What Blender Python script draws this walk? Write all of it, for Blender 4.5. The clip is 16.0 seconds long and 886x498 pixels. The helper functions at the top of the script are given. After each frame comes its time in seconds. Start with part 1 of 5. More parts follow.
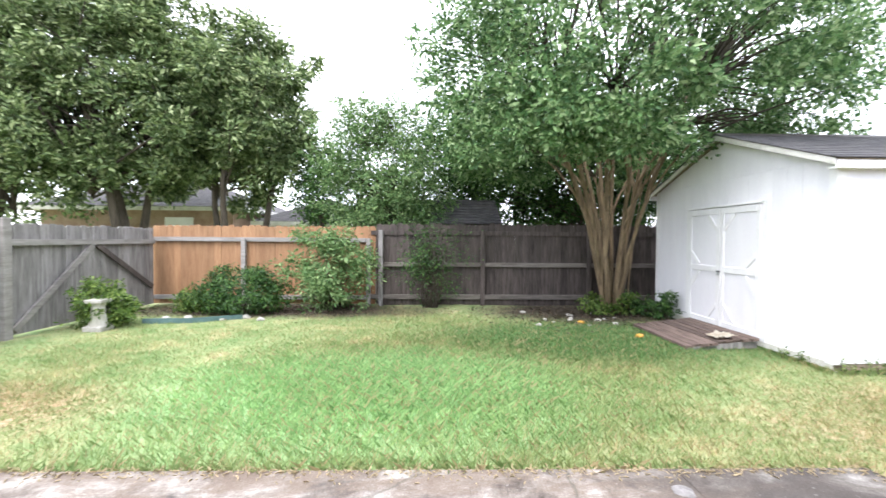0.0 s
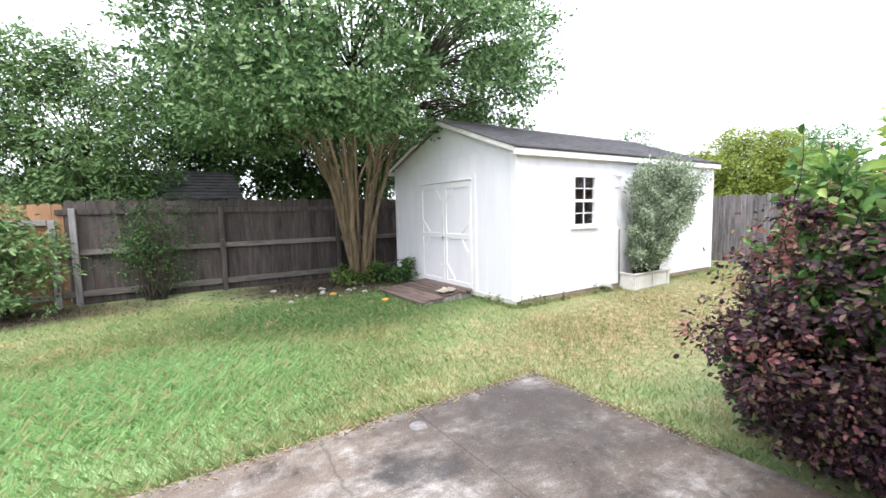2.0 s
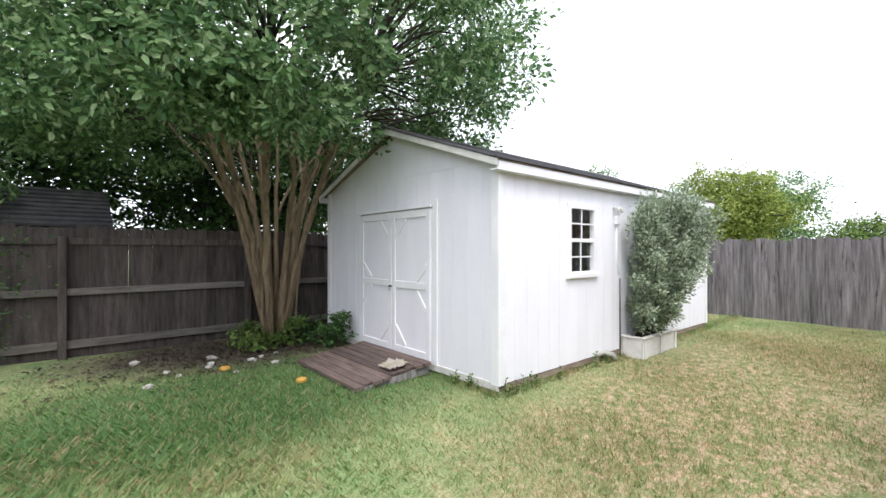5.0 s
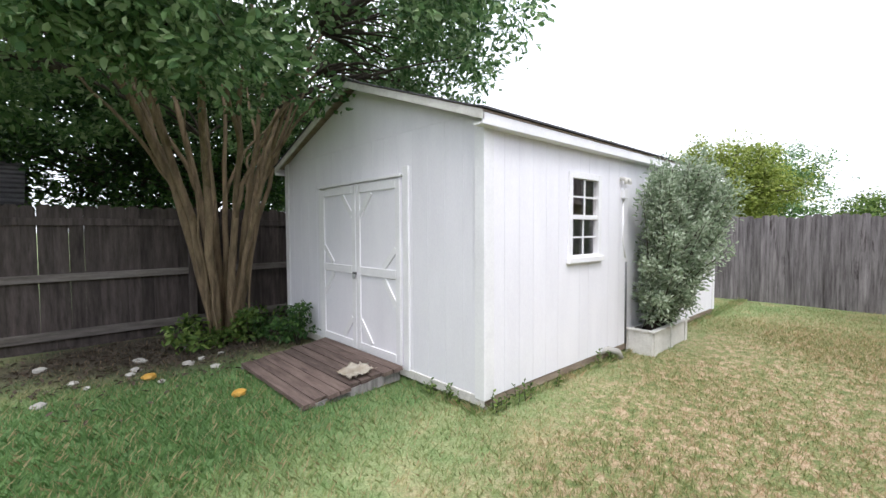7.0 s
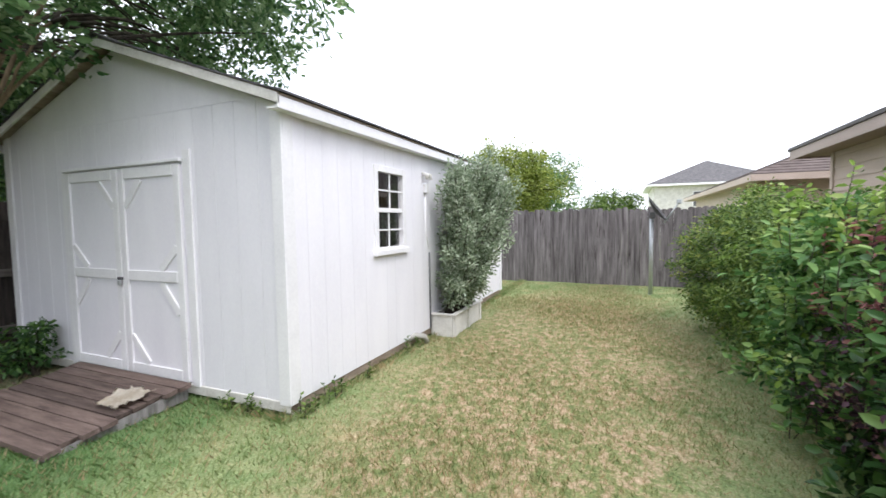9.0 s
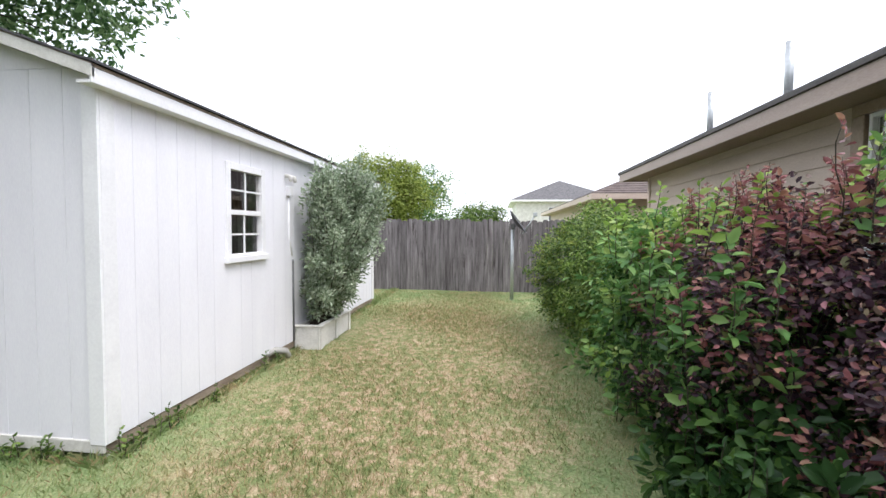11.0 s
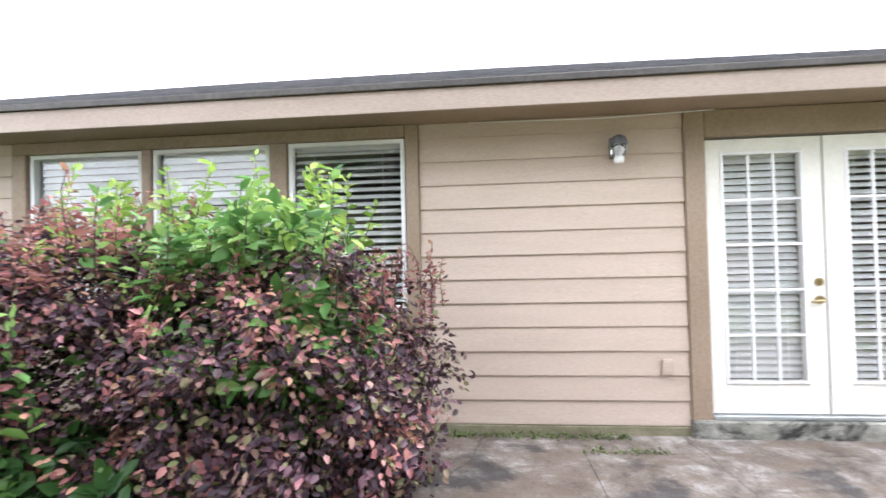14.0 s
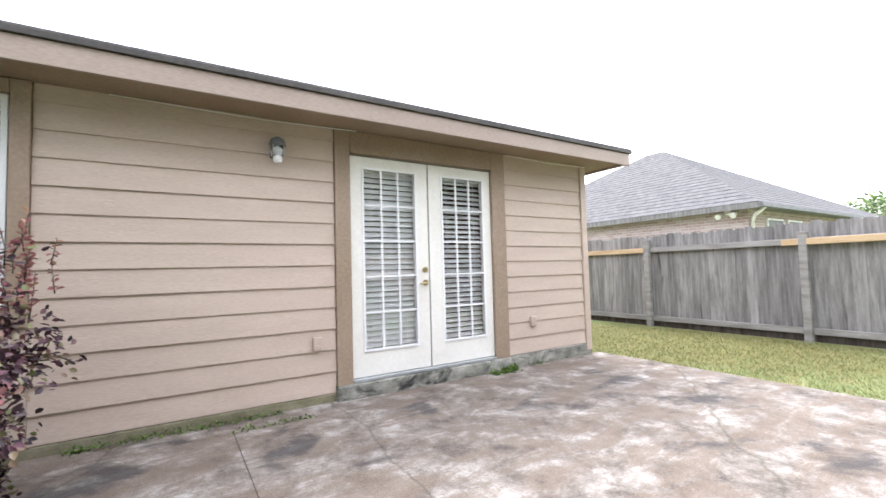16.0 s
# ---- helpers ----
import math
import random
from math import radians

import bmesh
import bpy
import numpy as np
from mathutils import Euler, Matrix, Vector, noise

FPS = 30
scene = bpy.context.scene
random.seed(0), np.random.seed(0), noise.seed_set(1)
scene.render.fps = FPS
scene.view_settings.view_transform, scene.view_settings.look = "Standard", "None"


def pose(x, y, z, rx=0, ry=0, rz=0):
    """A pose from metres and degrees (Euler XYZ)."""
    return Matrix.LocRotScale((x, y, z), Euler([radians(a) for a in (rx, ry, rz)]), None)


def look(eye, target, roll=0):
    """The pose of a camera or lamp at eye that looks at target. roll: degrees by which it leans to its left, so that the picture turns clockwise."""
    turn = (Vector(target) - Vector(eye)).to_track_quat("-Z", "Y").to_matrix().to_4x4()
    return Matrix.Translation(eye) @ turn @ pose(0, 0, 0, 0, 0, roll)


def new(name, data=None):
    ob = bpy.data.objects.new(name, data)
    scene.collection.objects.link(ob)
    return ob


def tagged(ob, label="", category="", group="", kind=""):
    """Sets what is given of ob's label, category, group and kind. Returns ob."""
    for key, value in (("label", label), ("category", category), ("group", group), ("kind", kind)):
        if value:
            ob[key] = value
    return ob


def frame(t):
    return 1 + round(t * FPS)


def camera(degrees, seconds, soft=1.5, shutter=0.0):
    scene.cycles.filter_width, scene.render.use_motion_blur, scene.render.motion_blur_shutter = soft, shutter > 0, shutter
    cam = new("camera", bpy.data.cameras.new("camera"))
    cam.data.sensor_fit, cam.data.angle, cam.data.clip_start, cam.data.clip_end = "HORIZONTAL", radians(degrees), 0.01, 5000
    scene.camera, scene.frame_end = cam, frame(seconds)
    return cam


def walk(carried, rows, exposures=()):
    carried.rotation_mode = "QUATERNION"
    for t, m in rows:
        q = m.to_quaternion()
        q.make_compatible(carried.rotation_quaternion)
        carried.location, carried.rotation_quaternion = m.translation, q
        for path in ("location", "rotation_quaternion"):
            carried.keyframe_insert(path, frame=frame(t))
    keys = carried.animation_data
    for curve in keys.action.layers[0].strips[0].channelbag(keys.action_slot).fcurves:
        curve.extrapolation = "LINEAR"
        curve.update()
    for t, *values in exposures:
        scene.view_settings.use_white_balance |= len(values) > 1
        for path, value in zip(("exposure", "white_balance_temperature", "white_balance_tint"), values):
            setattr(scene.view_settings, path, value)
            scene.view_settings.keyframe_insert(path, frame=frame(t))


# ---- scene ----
cam = camera(91.8, 16.0, shutter=0.2)
PATH = [
    (0, (0.018, -0.136, 1.366), (0.062, 1.863, 1.322), 0.4),
    (0.5, (0.013, -0.167, 1.386), (0.474, 1.778, 1.321), 0.4),
    (1, (0.035, -0.203, 1.407), (0.814, 1.636, 1.306), 0.4),
    (1.5, (0.143, -0.15, 1.332), (1.081, 1.612, 1.205), -0.6),
    (2, (0.08, -0.183, 1.383), (1.174, 1.481, 1.207), -1.3),
    (2.5, (0.156, -0.037, 1.38), (1.322, 1.577, 1.185), -0.6),
    (3, (0.361, 0.255, 1.383), (1.554, 1.856, 1.266), 0.9),
    (3.5, (0.519, 0.6, 1.346), (1.72, 2.199, 1.293), 0.4),
    (4, (0.643, 0.951, 1.376), (1.956, 2.458, 1.306), -0.5),
    (4.2, (0.735, 1.088, 1.38), (2.043, 2.601, 1.396), -0.3),
    (6.3, (1.777, 1.99, 1.365), (3.08, 3.507, 1.335), 0.4),
    (6.5, (1.823, 2.033, 1.36), (3.121, 3.555, 1.322), 0.2),
    (7, (1.882, 2.164, 1.374), (3.232, 3.638, 1.287), -0.3),
    (7.5, (1.898, 2.204, 1.348), (3.279, 3.649, 1.264), -0.9),
    (8, (1.917, 2.201, 1.348), (3.404, 3.535, 1.258), -0.8),
    (8.5, (1.955, 2.164, 1.36), (3.636, 3.242, 1.257), -0.9),
    (9, (1.974, 2.137, 1.371), (3.808, 2.924, 1.245), -0.8),
    (9.5, (2.003, 2.078, 1.368), (3.934, 2.59, 1.274), -0.3),
    (9.7, (2.021, 2.048, 1.373), (3.974, 2.47, 1.284), 0.1),
    (12, (2.192, 2.084, 1.317), (4.19, 2.035, 1.233), -1.1),
    (12.5, (2.332, 2.041, 1.355), (4.23, 1.411, 1.386), -1.4),
    (13, (2.303, 2.028, 1.374), (3.801, 0.703, 1.428), -0.4),
    (13.5, (2.139, 2.284, 1.442), (2.929, 0.448, 1.37), -2.7),
    (14, (2.151, 2.417, 1.367), (2.325, 0.425, 1.401), -1.3),
    (14.5, (2.111, 2.572, 1.271), (1.812, 0.596, 1.357), -0.0),
    (15, (2.009, 2.711, 1.187), (1.353, 0.824, 1.277), -0.1),
    (15.5, (1.916, 2.77, 1.152), (1.036, 0.977, 1.241), -0.7),
    (16, (1.839, 2.802, 1.104), (0.775, 1.111, 1.205), -1.6),
]
EXPOSURES = [(0, 1.85), (0.5, 1.9), (2.0, 1.6), (3.5, 1.4), (6.5, 1.0), (9.5, 1.0), (12.0, 1.0), (13.0, 1.55), (14.0, 2.33), (14.5, 2.42), (15.0, 2.36), (16.0, 1.95)]
walk(cam, [(t, look(eye, target, roll)) for t, eye, target, roll in PATH], [(t, stops, 6250, 13) for t, stops in EXPOSURES])

# ---- world and sun ----
world = bpy.data.worlds.new("overcast")
scene.world = world
world.use_nodes = True
wn, wl = world.node_tree.nodes, world.node_tree.links
sky = wn.new("ShaderNodeTexSky")
sky.sky_type, sky.sun_disc = "NISHITA", False
sky.sun_elevation, sky.sun_rotation = radians(58), radians(200)
cloud = wn.new("ShaderNodeTexNoise")
cloud.inputs["Scale"].default_value, cloud.inputs["Detail"].default_value = 2.2, 5
cloudramp = wn.new("ShaderNodeValToRGB")
cloudramp.color_ramp.elements[0].color, cloudramp.color_ramp.elements[0].position = (8.6, 9.0, 9.7, 1), 0.35
cloudramp.color_ramp.elements[1].color, cloudramp.color_ramp.elements[1].position = (10.3, 10.4, 10.6, 1), 0.65
veil = wn.new("ShaderNodeMix")
veil.data_type = "RGBA"
veil.inputs[0].default_value = 0.86
wl.new(cloud.outputs["Fac"], cloudramp.inputs[0])
wl.new(sky.outputs[0], veil.inputs[6])
wl.new(cloudramp.outputs[0], veil.inputs[7])
wl.new(veil.outputs[2], wn["Background"].inputs[0])
wn["Background"].inputs[1].default_value = 0.115
sun = new("sun", bpy.data.lights.new("sun", "SUN"))
sun.data.energy, sun.data.angle, sun.data.color = 1.1, radians(25), (1.0, 0.96, 0.9)
sun.matrix_world = look((0, 0, 0), (0.30, 0.52, -1.0))


# ---- materials ----
def nodes_of(name):
    m = bpy.data.materials.new(name)
    m.use_nodes = True
    return m, m.node_tree.nodes, m.node_tree.links, m.node_tree.nodes["Principled BSDF"]


def coords(n, l, stretch=(1, 1, 1), jitter=True):
    tc, mp = n.new("ShaderNodeTexCoord"), n.new("ShaderNodeMapping")
    mp.inputs["Scale"].default_value = stretch
    l.new(tc.outputs["Object"], mp.inputs["Vector"])
    if jitter:
        oi, mul = n.new("ShaderNodeObjectInfo"), n.new("ShaderNodeVectorMath")
        mul.operation = "SCALE"
        mul.inputs[0].default_value = (37, 53, 71)
        l.new(oi.outputs["Random"], mul.inputs["Scale"])
        l.new(mul.outputs[0], mp.inputs["Location"])
    return mp.outputs[0]


def noise_of(n, l, vec, scale, detail=5, rough=0.6, distortion=0.0):
    t = n.new("ShaderNodeTexNoise")
    t.inputs["Scale"].default_value, t.inputs["Detail"].default_value = scale, detail
    t.inputs["Roughness"].default_value, t.inputs["Distortion"].default_value = rough, distortion
    l.new(vec, t.inputs["Vector"])
    return t.outputs["Fac"]


def ramp_of(n, l, fac, stops):
    r = n.new("ShaderNodeValToRGB")
    while len(r.color_ramp.elements) < len(stops):
        r.color_ramp.elements.new(0.5)
    for e, (p, c) in zip(r.color_ramp.elements, stops):
        e.position, e.color = p, (*c, 1)
    l.new(fac, r.inputs[0])
    return r.outputs[0]


def mix_of(n, l, fac, a, b, blend="MIX"):
    m = n.new("ShaderNodeMix")
    m.data_type, m.blend_type = "RGBA", blend
    for slot, v in ((0, fac), (6, a), (7, b)):
        if isinstance(v, (int, float)):
            m.inputs[slot].default_value = v
        elif isinstance(v, tuple):
            m.inputs[slot].default_value = (*v, 1)
        else:
            l.new(v, m.inputs[slot])
    return m.outputs[2]


def bump_of(n, l, b, height, strength, dist=0.01):
    k = n.new("ShaderNodeBump")
    k.inputs["Strength"].default_value, k.inputs["Distance"].default_value = strength, dist
    l.new(height, k.inputs["Height"])
    l.new(k.outputs[0], b.inputs["Normal"])


def surface(name, dark, light, scale=4, stretch=(1, 1, 1), rough=0.7, bump=0.2, grain=40, shift=0.0, metal=0.0, stain=None, stain_at=0.62):
    """Two scales of variation, fine relief, and a shift of brightness from piece to piece."""
    m, n, l, b = nodes_of(name)
    vec = coords(n, l, stretch)
    big, fine = noise_of(n, l, vec, scale), noise_of(n, l, vec, grain, 4)
    col = ramp_of(n, l, big, [(0.3, dark), (0.7, light)])
    col = mix_of(n, l, 0.35, col, ramp_of(n, l, fine, [(0.3, (0.35, 0.35, 0.35)), (0.7, (0.95, 0.95, 0.95))]), "SOFT_LIGHT")
    if stain:
        spots = noise_of(n, l, vec, scale * 0.55, 6, 0.7, 0.6)
        col = mix_of(n, l, ramp_of(n, l, spots, [(stain_at, (0, 0, 0)), (stain_at + 0.12, (1, 1, 1))]), col, stain)
    if shift:
        oi = n.new("ShaderNodeObjectInfo")
        col = mix_of(n, l, 1.0, col, ramp_of(n, l, oi.outputs["Random"], [(0, (1 - shift,) * 3), (1, (1, 1, 1))]), "MULTIPLY")
    l.new(col, b.inputs["Base Color"])
    b.inputs["Roughness"].default_value, b.inputs["Metallic"].default_value = rough, metal
    if bump:
        bump_of(n, l, b, fine, bump)
    return m


def leafy(name, stops, rough=0.45, through_light=0.35):
    """Leaves that differ one from another and let some light through."""
    m, n, l, b = nodes_of(name)
    g = n.new("ShaderNodeNewGeometry")
    col = ramp_of(n, l, g.outputs["Random Per Island"], stops)
    vec = coords(n, l)
    patch = noise_of(n, l, vec, 1.3, 3)
    col = mix_of(n, l, 1.0, col, ramp_of(n, l, patch, [(0.3, (0.75, 0.78, 0.72)), (0.7, (1, 1, 1))]), "MULTIPLY")
    l.new(col, b.inputs["Base Color"])
    b.inputs["Roughness"].default_value = rough
    b.inputs["Specular IOR Level"].default_value = 0.25
    tr, mx = n.new("ShaderNodeBsdfTranslucent"), n.new("ShaderNodeMixShader")
    l.new(col, tr.inputs["Color"])
    mx.inputs[0].default_value = through_light
    l.new(b.outputs[0], mx.inputs[1])
    l.new(tr.outputs[0], mx.inputs[2])
    l.new(mx.outputs[0], n["Material Output"].inputs["Surface"])
    return m


def lawn_colour(n, l, vec):
    """Bright green growth in the middle of the yard, dry straw patches elsewhere; tree shade painted in."""
    sep = n.new("ShaderNodeSeparateXYZ")
    l.new(vec, sep.inputs[0])

    def blob(cx, cy, rx, ry):
        d = []
        for out, c, r in ((0, cx, rx), (1, cy, ry)):
            a, p = n.new("ShaderNodeMath"), n.new("ShaderNodeMath")
            a.operation, p.operation = "SUBTRACT", "MULTIPLY"
            l.new(sep.outputs[out], a.inputs[0])
            a.inputs[1].default_value = c
            dv = n.new("ShaderNodeMath")
            dv.operation = "DIVIDE"
            l.new(a.outputs[0], dv.inputs[0])
            dv.inputs[1].default_value = r * 1.414
            l.new(dv.outputs[0], p.inputs[0])
            l.new(dv.outputs[0], p.inputs[1])
            d.append(p.outputs[0])
        s = n.new("ShaderNodeMath")
        s.operation = "ADD"
        l.new(d[0], s.inputs[0])
        l.new(d[1], s.inputs[1])
        w = n.new("ShaderNodeMath")
        w.operation = "MULTIPLY_ADD"
        l.new(noise_of(n, l, vec, 1.6, 5, 0.7), w.inputs[0])
        w.inputs[1].default_value = 0.5
        l.new(s.outputs[0], w.inputs[2])
        return ramp_of(n, l, w.outputs[0], [(0.38, (1, 1, 1)), (0.8, (0, 0, 0))])

    patches = noise_of(n, l, vec, 1.7, 9, 0.75)
    fine = noise_of(n, l, vec, 7, 8, 0.75)
    base = ramp_of(n, l, patches, [(0.36, (0.15, 0.245, 0.085)), (0.54, (0.265, 0.31, 0.14)), (0.70, (0.47, 0.39, 0.225))])
    lush = ramp_of(n, l, fine, [(0.3, (0.19, 0.345, 0.14)), (0.7, (0.38, 0.55, 0.27))])
    col = mix_of(n, l, blob(-0.6, 3.9, 2.5, 1.5), base, lush)
    # darker green: the crape myrtle's shade painted into the lawn colour
    tree_shade = ramp_of(n, l, fine, [(0.3, (0.065, 0.14, 0.045)), (0.7, (0.14, 0.24, 0.08))])
    col = mix_of(n, l, blob(2.5, 6.0, 2.8, 1.6), col, tree_shade)
    speckle = noise_of(n, l, vec, 13, 9, 0.78)
    straw = ramp_of(n, l, speckle, [(0.38, (0.12, 0.165, 0.05)), (0.49, (0.22, 0.225, 0.09)), (0.55, (0.38, 0.285, 0.175)), (0.66, (0.52, 0.375, 0.255))])
    col = mix_of(n, l, blob(6.8, 2.8, 5.0, 1.75), col, straw)
    col = mix_of(n, l, blob(-4.0, 3.4, 1.6, 0.8), col, straw)
    col = mix_of(n, l, blob(-4.6, -0.8, 2.3, 3.6), col, ramp_of(n, l, fine, [(0.3, (0.10, 0.115, 0.035)), (0.7, (0.20, 0.185, 0.065))]))
    dirt = ramp_of(n, l, fine, [(0.3, (0.035, 0.028, 0.02)), (0.7, (0.10, 0.08, 0.055))])
    col = mix_of(n, l, blob(3.2, 8.3, 2.6, 1.3), col, dirt)
    col = mix_of(n, l, blob(-3.0, 8.4, 3.6, 1.0), col, dirt)
    col = mix_of(n, l, blob(5.6, 0.0, 3.8, 0.95), col, dirt)
    return col


def ground_material():
    m, n, l, b = nodes_of("lawn_soil")
    vec = coords(n, l, jitter=False)
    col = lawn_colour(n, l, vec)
    fine = noise_of(n, l, vec, 60, 4)
    col = mix_of(n, l, 0.6, col, ramp_of(n, l, fine, [(0.35, (0.25, 0.25, 0.25)), (0.65, (0.9, 0.9, 0.9))]), "SOFT_LIGHT")
    l.new(col, b.inputs["Base Color"])
    b.inputs["Roughness"].default_value = 0.95
    bump_of(n, l, b, fine, 0.6, 0.03)
    return m


def grass_material():
    m, n, l, b = nodes_of("grass_blades")
    vec = coords(n, l, jitter=False)
    g = n.new("ShaderNodeNewGeometry")
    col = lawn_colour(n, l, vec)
    col = mix_of(n, l, 1.0, col, ramp_of(n, l, g.outputs["Random Per Island"], [(0, (0.75, 0.85, 0.7)), (0.8, (1.35, 1.3, 1.2)), (1, (1.9, 1.6, 1.5))]), "MULTIPLY")
    dry = ramp_of(n, l, g.outputs["Random Per Island"], [(0.79, (0, 0, 0)), (0.83, (0.7, 0.7, 0.7))])
    col = mix_of(n, l, dry, col, (0.42, 0.29, 0.18))
    l.new(col, b.inputs["Base Color"])
    b.inputs["Roughness"].default_value = 0.6
    tr, mx = n.new("ShaderNodeBsdfTranslucent"), n.new("ShaderNodeMixShader")
    l.new(col, tr.inputs["Color"])
    mx.inputs[0].default_value = 0.35
    l.new(b.outputs[0], mx.inputs[1])
    l.new(tr.outputs[0], mx.inputs[2])
    l.new(mx.outputs[0], n["Material Output"].inputs["Surface"])
    return m


def concrete_material():
    m, n, l, b = nodes_of("stained_concrete")
    vec = coords(n, l, jitter=False)
    fine = noise_of(n, l, vec, 90, 5, 0.7)
    speck = noise_of(n, l, vec, 24, 6, 0.75)
    mid = noise_of(n, l, vec, 2.9, 12, 0.74, 0.25)
    col = ramp_of(n, l, mid, [(0.34, (0.06, 0.05, 0.043)), (0.45, (0.15, 0.126, 0.11)), (0.54, (0.25, 0.222, 0.198)), (0.62, (0.37, 0.345, 0.32)), (0.72, (0.49, 0.465, 0.44))])
    streak = noise_of(n, l, coords(n, l, (0.7, 2.0, 1), False), 2.1, 9, 0.75, 0.5)
    col = mix_of(n, l, ramp_of(n, l, streak, [(0.45, (0, 0, 0)), (0.55, (0.75, 0.75, 0.75))]), col, (0.16, 0.122, 0.096))
    spots = noise_of(n, l, coords(n, l, (1.1, 1.6, 1), False), 1.15, 8, 0.6, 0.3)
    col = mix_of(n, l, ramp_of(n, l, spots, [(0.56, (0, 0, 0)), (0.64, (0.8, 0.8, 0.8))]), col, (0.045, 0.043, 0.045))
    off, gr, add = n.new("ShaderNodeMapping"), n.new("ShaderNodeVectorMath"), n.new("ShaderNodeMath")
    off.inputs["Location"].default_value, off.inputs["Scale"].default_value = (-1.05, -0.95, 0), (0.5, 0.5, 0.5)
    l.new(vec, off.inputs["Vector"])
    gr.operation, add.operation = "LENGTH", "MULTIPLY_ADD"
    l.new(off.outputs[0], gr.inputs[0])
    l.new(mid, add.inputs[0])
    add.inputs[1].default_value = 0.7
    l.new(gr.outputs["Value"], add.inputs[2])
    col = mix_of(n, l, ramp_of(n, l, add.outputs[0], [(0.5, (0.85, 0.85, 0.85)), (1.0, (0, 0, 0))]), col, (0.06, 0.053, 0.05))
    col = mix_of(n, l, ramp_of(n, l, speck, [(0.60, (0, 0, 0)), (0.72, (0.55, 0.55, 0.55))]), col, (0.42, 0.40, 0.38))
    col = mix_of(n, l, ramp_of(n, l, speck, [(0.30, (0.6, 0.6, 0.6)), (0.40, (0, 0, 0))]), col, (0.05, 0.045, 0.04))
    crack = n.new("ShaderNodeTexVoronoi")
    crack.feature = "DISTANCE_TO_EDGE"
    crack.inputs["Scale"].default_value = 0.33
    wob = n.new("ShaderNodeMix")
    wob.data_type = "RGBA"
    wob.inputs[0].default_value = 0.2
    nz = n.new("ShaderNodeTexNoise")
    nz.inputs["Scale"].default_value, nz.inputs["Detail"].default_value = 2.0, 6
    l.new(vec, nz.inputs["Vector"])
    l.new(vec, wob.inputs[6])
    l.new(nz.outputs["Color"], wob.inputs[7])
    l.new(wob.outputs[2], crack.inputs["Vector"])
    col = mix_of(n, l, ramp_of(n, l, crack.outputs["Distance"], [(0.001, (0.5, 0.5, 0.5)), (0.003, (0, 0, 0))]), col, (0.05, 0.05, 0.035))
    col = mix_of(n, l, 0.6, col, ramp_of(n, l, fine, [(0.3, (0.25, 0.25, 0.25)), (0.7, (0.9, 0.9, 0.9))]), "SOFT_LIGHT")
    l.new(col, b.inputs["Base Color"])
    l.new(ramp_of(n, l, spots, [(0.4, (0.92, 0.92, 0.92)), (0.7, (0.75, 0.75, 0.75))]), b.inputs["Roughness"])
    b.inputs["Specular IOR Level"].default_value = 0.25
    bump_of(n, l, b, speck, 0.3, 0.008)
    return m


def glass_material():
    m, n, l, b = nodes_of("window_glass")
    b.inputs["Base Color"].default_value = (1.0, 1.0, 1.0, 1)
    b.inputs["Roughness"].default_value, b.inputs["IOR"].default_value = 0.02, 1.45
    b.inputs["Transmission Weight"].default_value = 1.0
    return m


def far_brick_material():
    m, n, l, b = nodes_of("far_brick")
    br = n.new("ShaderNodeTexBrick")
    sep, add, com = n.new("ShaderNodeSeparateXYZ"), n.new("ShaderNodeMath"), n.new("ShaderNodeCombineXYZ")
    l.new(coords(n, l, (1, 1, 1), False), sep.inputs[0])
    l.new(sep.outputs[0], add.inputs[0])
    l.new(sep.outputs[1], add.inputs[1])
    l.new(add.outputs[0], com.inputs[0])
    l.new(sep.outputs[2], com.inputs[1])
    l.new(com.outputs[0], br.inputs["Vector"])
    br.inputs["Scale"].default_value, br.inputs["Brick Width"].default_value, br.inputs["Row Height"].default_value = 1.0, 0.22, 0.075
    br.inputs["Mortar Size"].default_value = 0.009
    br.inputs["Color1"].default_value, br.inputs["Color2"].default_value, br.inputs["Mortar"].default_value = (0.32, 0.21, 0.19, 1), (0.44, 0.35, 0.345, 1), (0.45, 0.42, 0.43, 1)
    l.new(br.outputs["Color"], b.inputs["Base Color"])
    b.inputs["Roughness"].default_value = 0.9
    return m


FAR_BRICK = far_brick_material()
SOIL, GRASS, CONCRETE, GLASS = ground_material(), grass_material(), concrete_material(), glass_material()
WHITE = surface("white_painted_plywood", (0.79, 0.775, 0.825), (0.85, 0.835, 0.88), 1.4, (3, 3, 0.6), 0.6, 0.12, 60, 0.03, stain=(0.70, 0.69, 0.68), stain_at=0.68)
WHITE_TRIM = surface("white_painted_trim", (0.78, 0.77, 0.79), (0.87, 0.86, 0.875), 3, (1, 1, 1), 0.5, 0.12, 50, 0.03)
WORN_WHITE = surface("peeling_white_paint", (0.55, 0.53, 0.49), (0.74, 0.72, 0.68), 5, (1, 1, 1), 0.75, 0.3, 45, 0.06, stain=(0.25, 0.23, 0.19))
WEATHERED = surface("weathered_grey_cedar", (0.039, 0.031, 0.028), (0.127, 0.103, 0.094), 3, (6, 6, 0.7), 0.9, 0.5, 26, 0.42, stain=(0.028, 0.023, 0.02))
SILVERED = surface("silvered_grey_cedar", (0.15, 0.14, 0.135), (0.37, 0.35, 0.345), 3, (7, 7, 0.6), 0.9, 0.5, 26, 0.38, stain=(0.09, 0.08, 0.072), stain_at=0.58)
RAWWOOD = surface("stained_raw_timber", (0.17, 0.125, 0.09), (0.36, 0.29, 0.225), 3, (1, 5, 5), 0.85, 0.3, 30, 0.1, stain=(0.11, 0.07, 0.045))
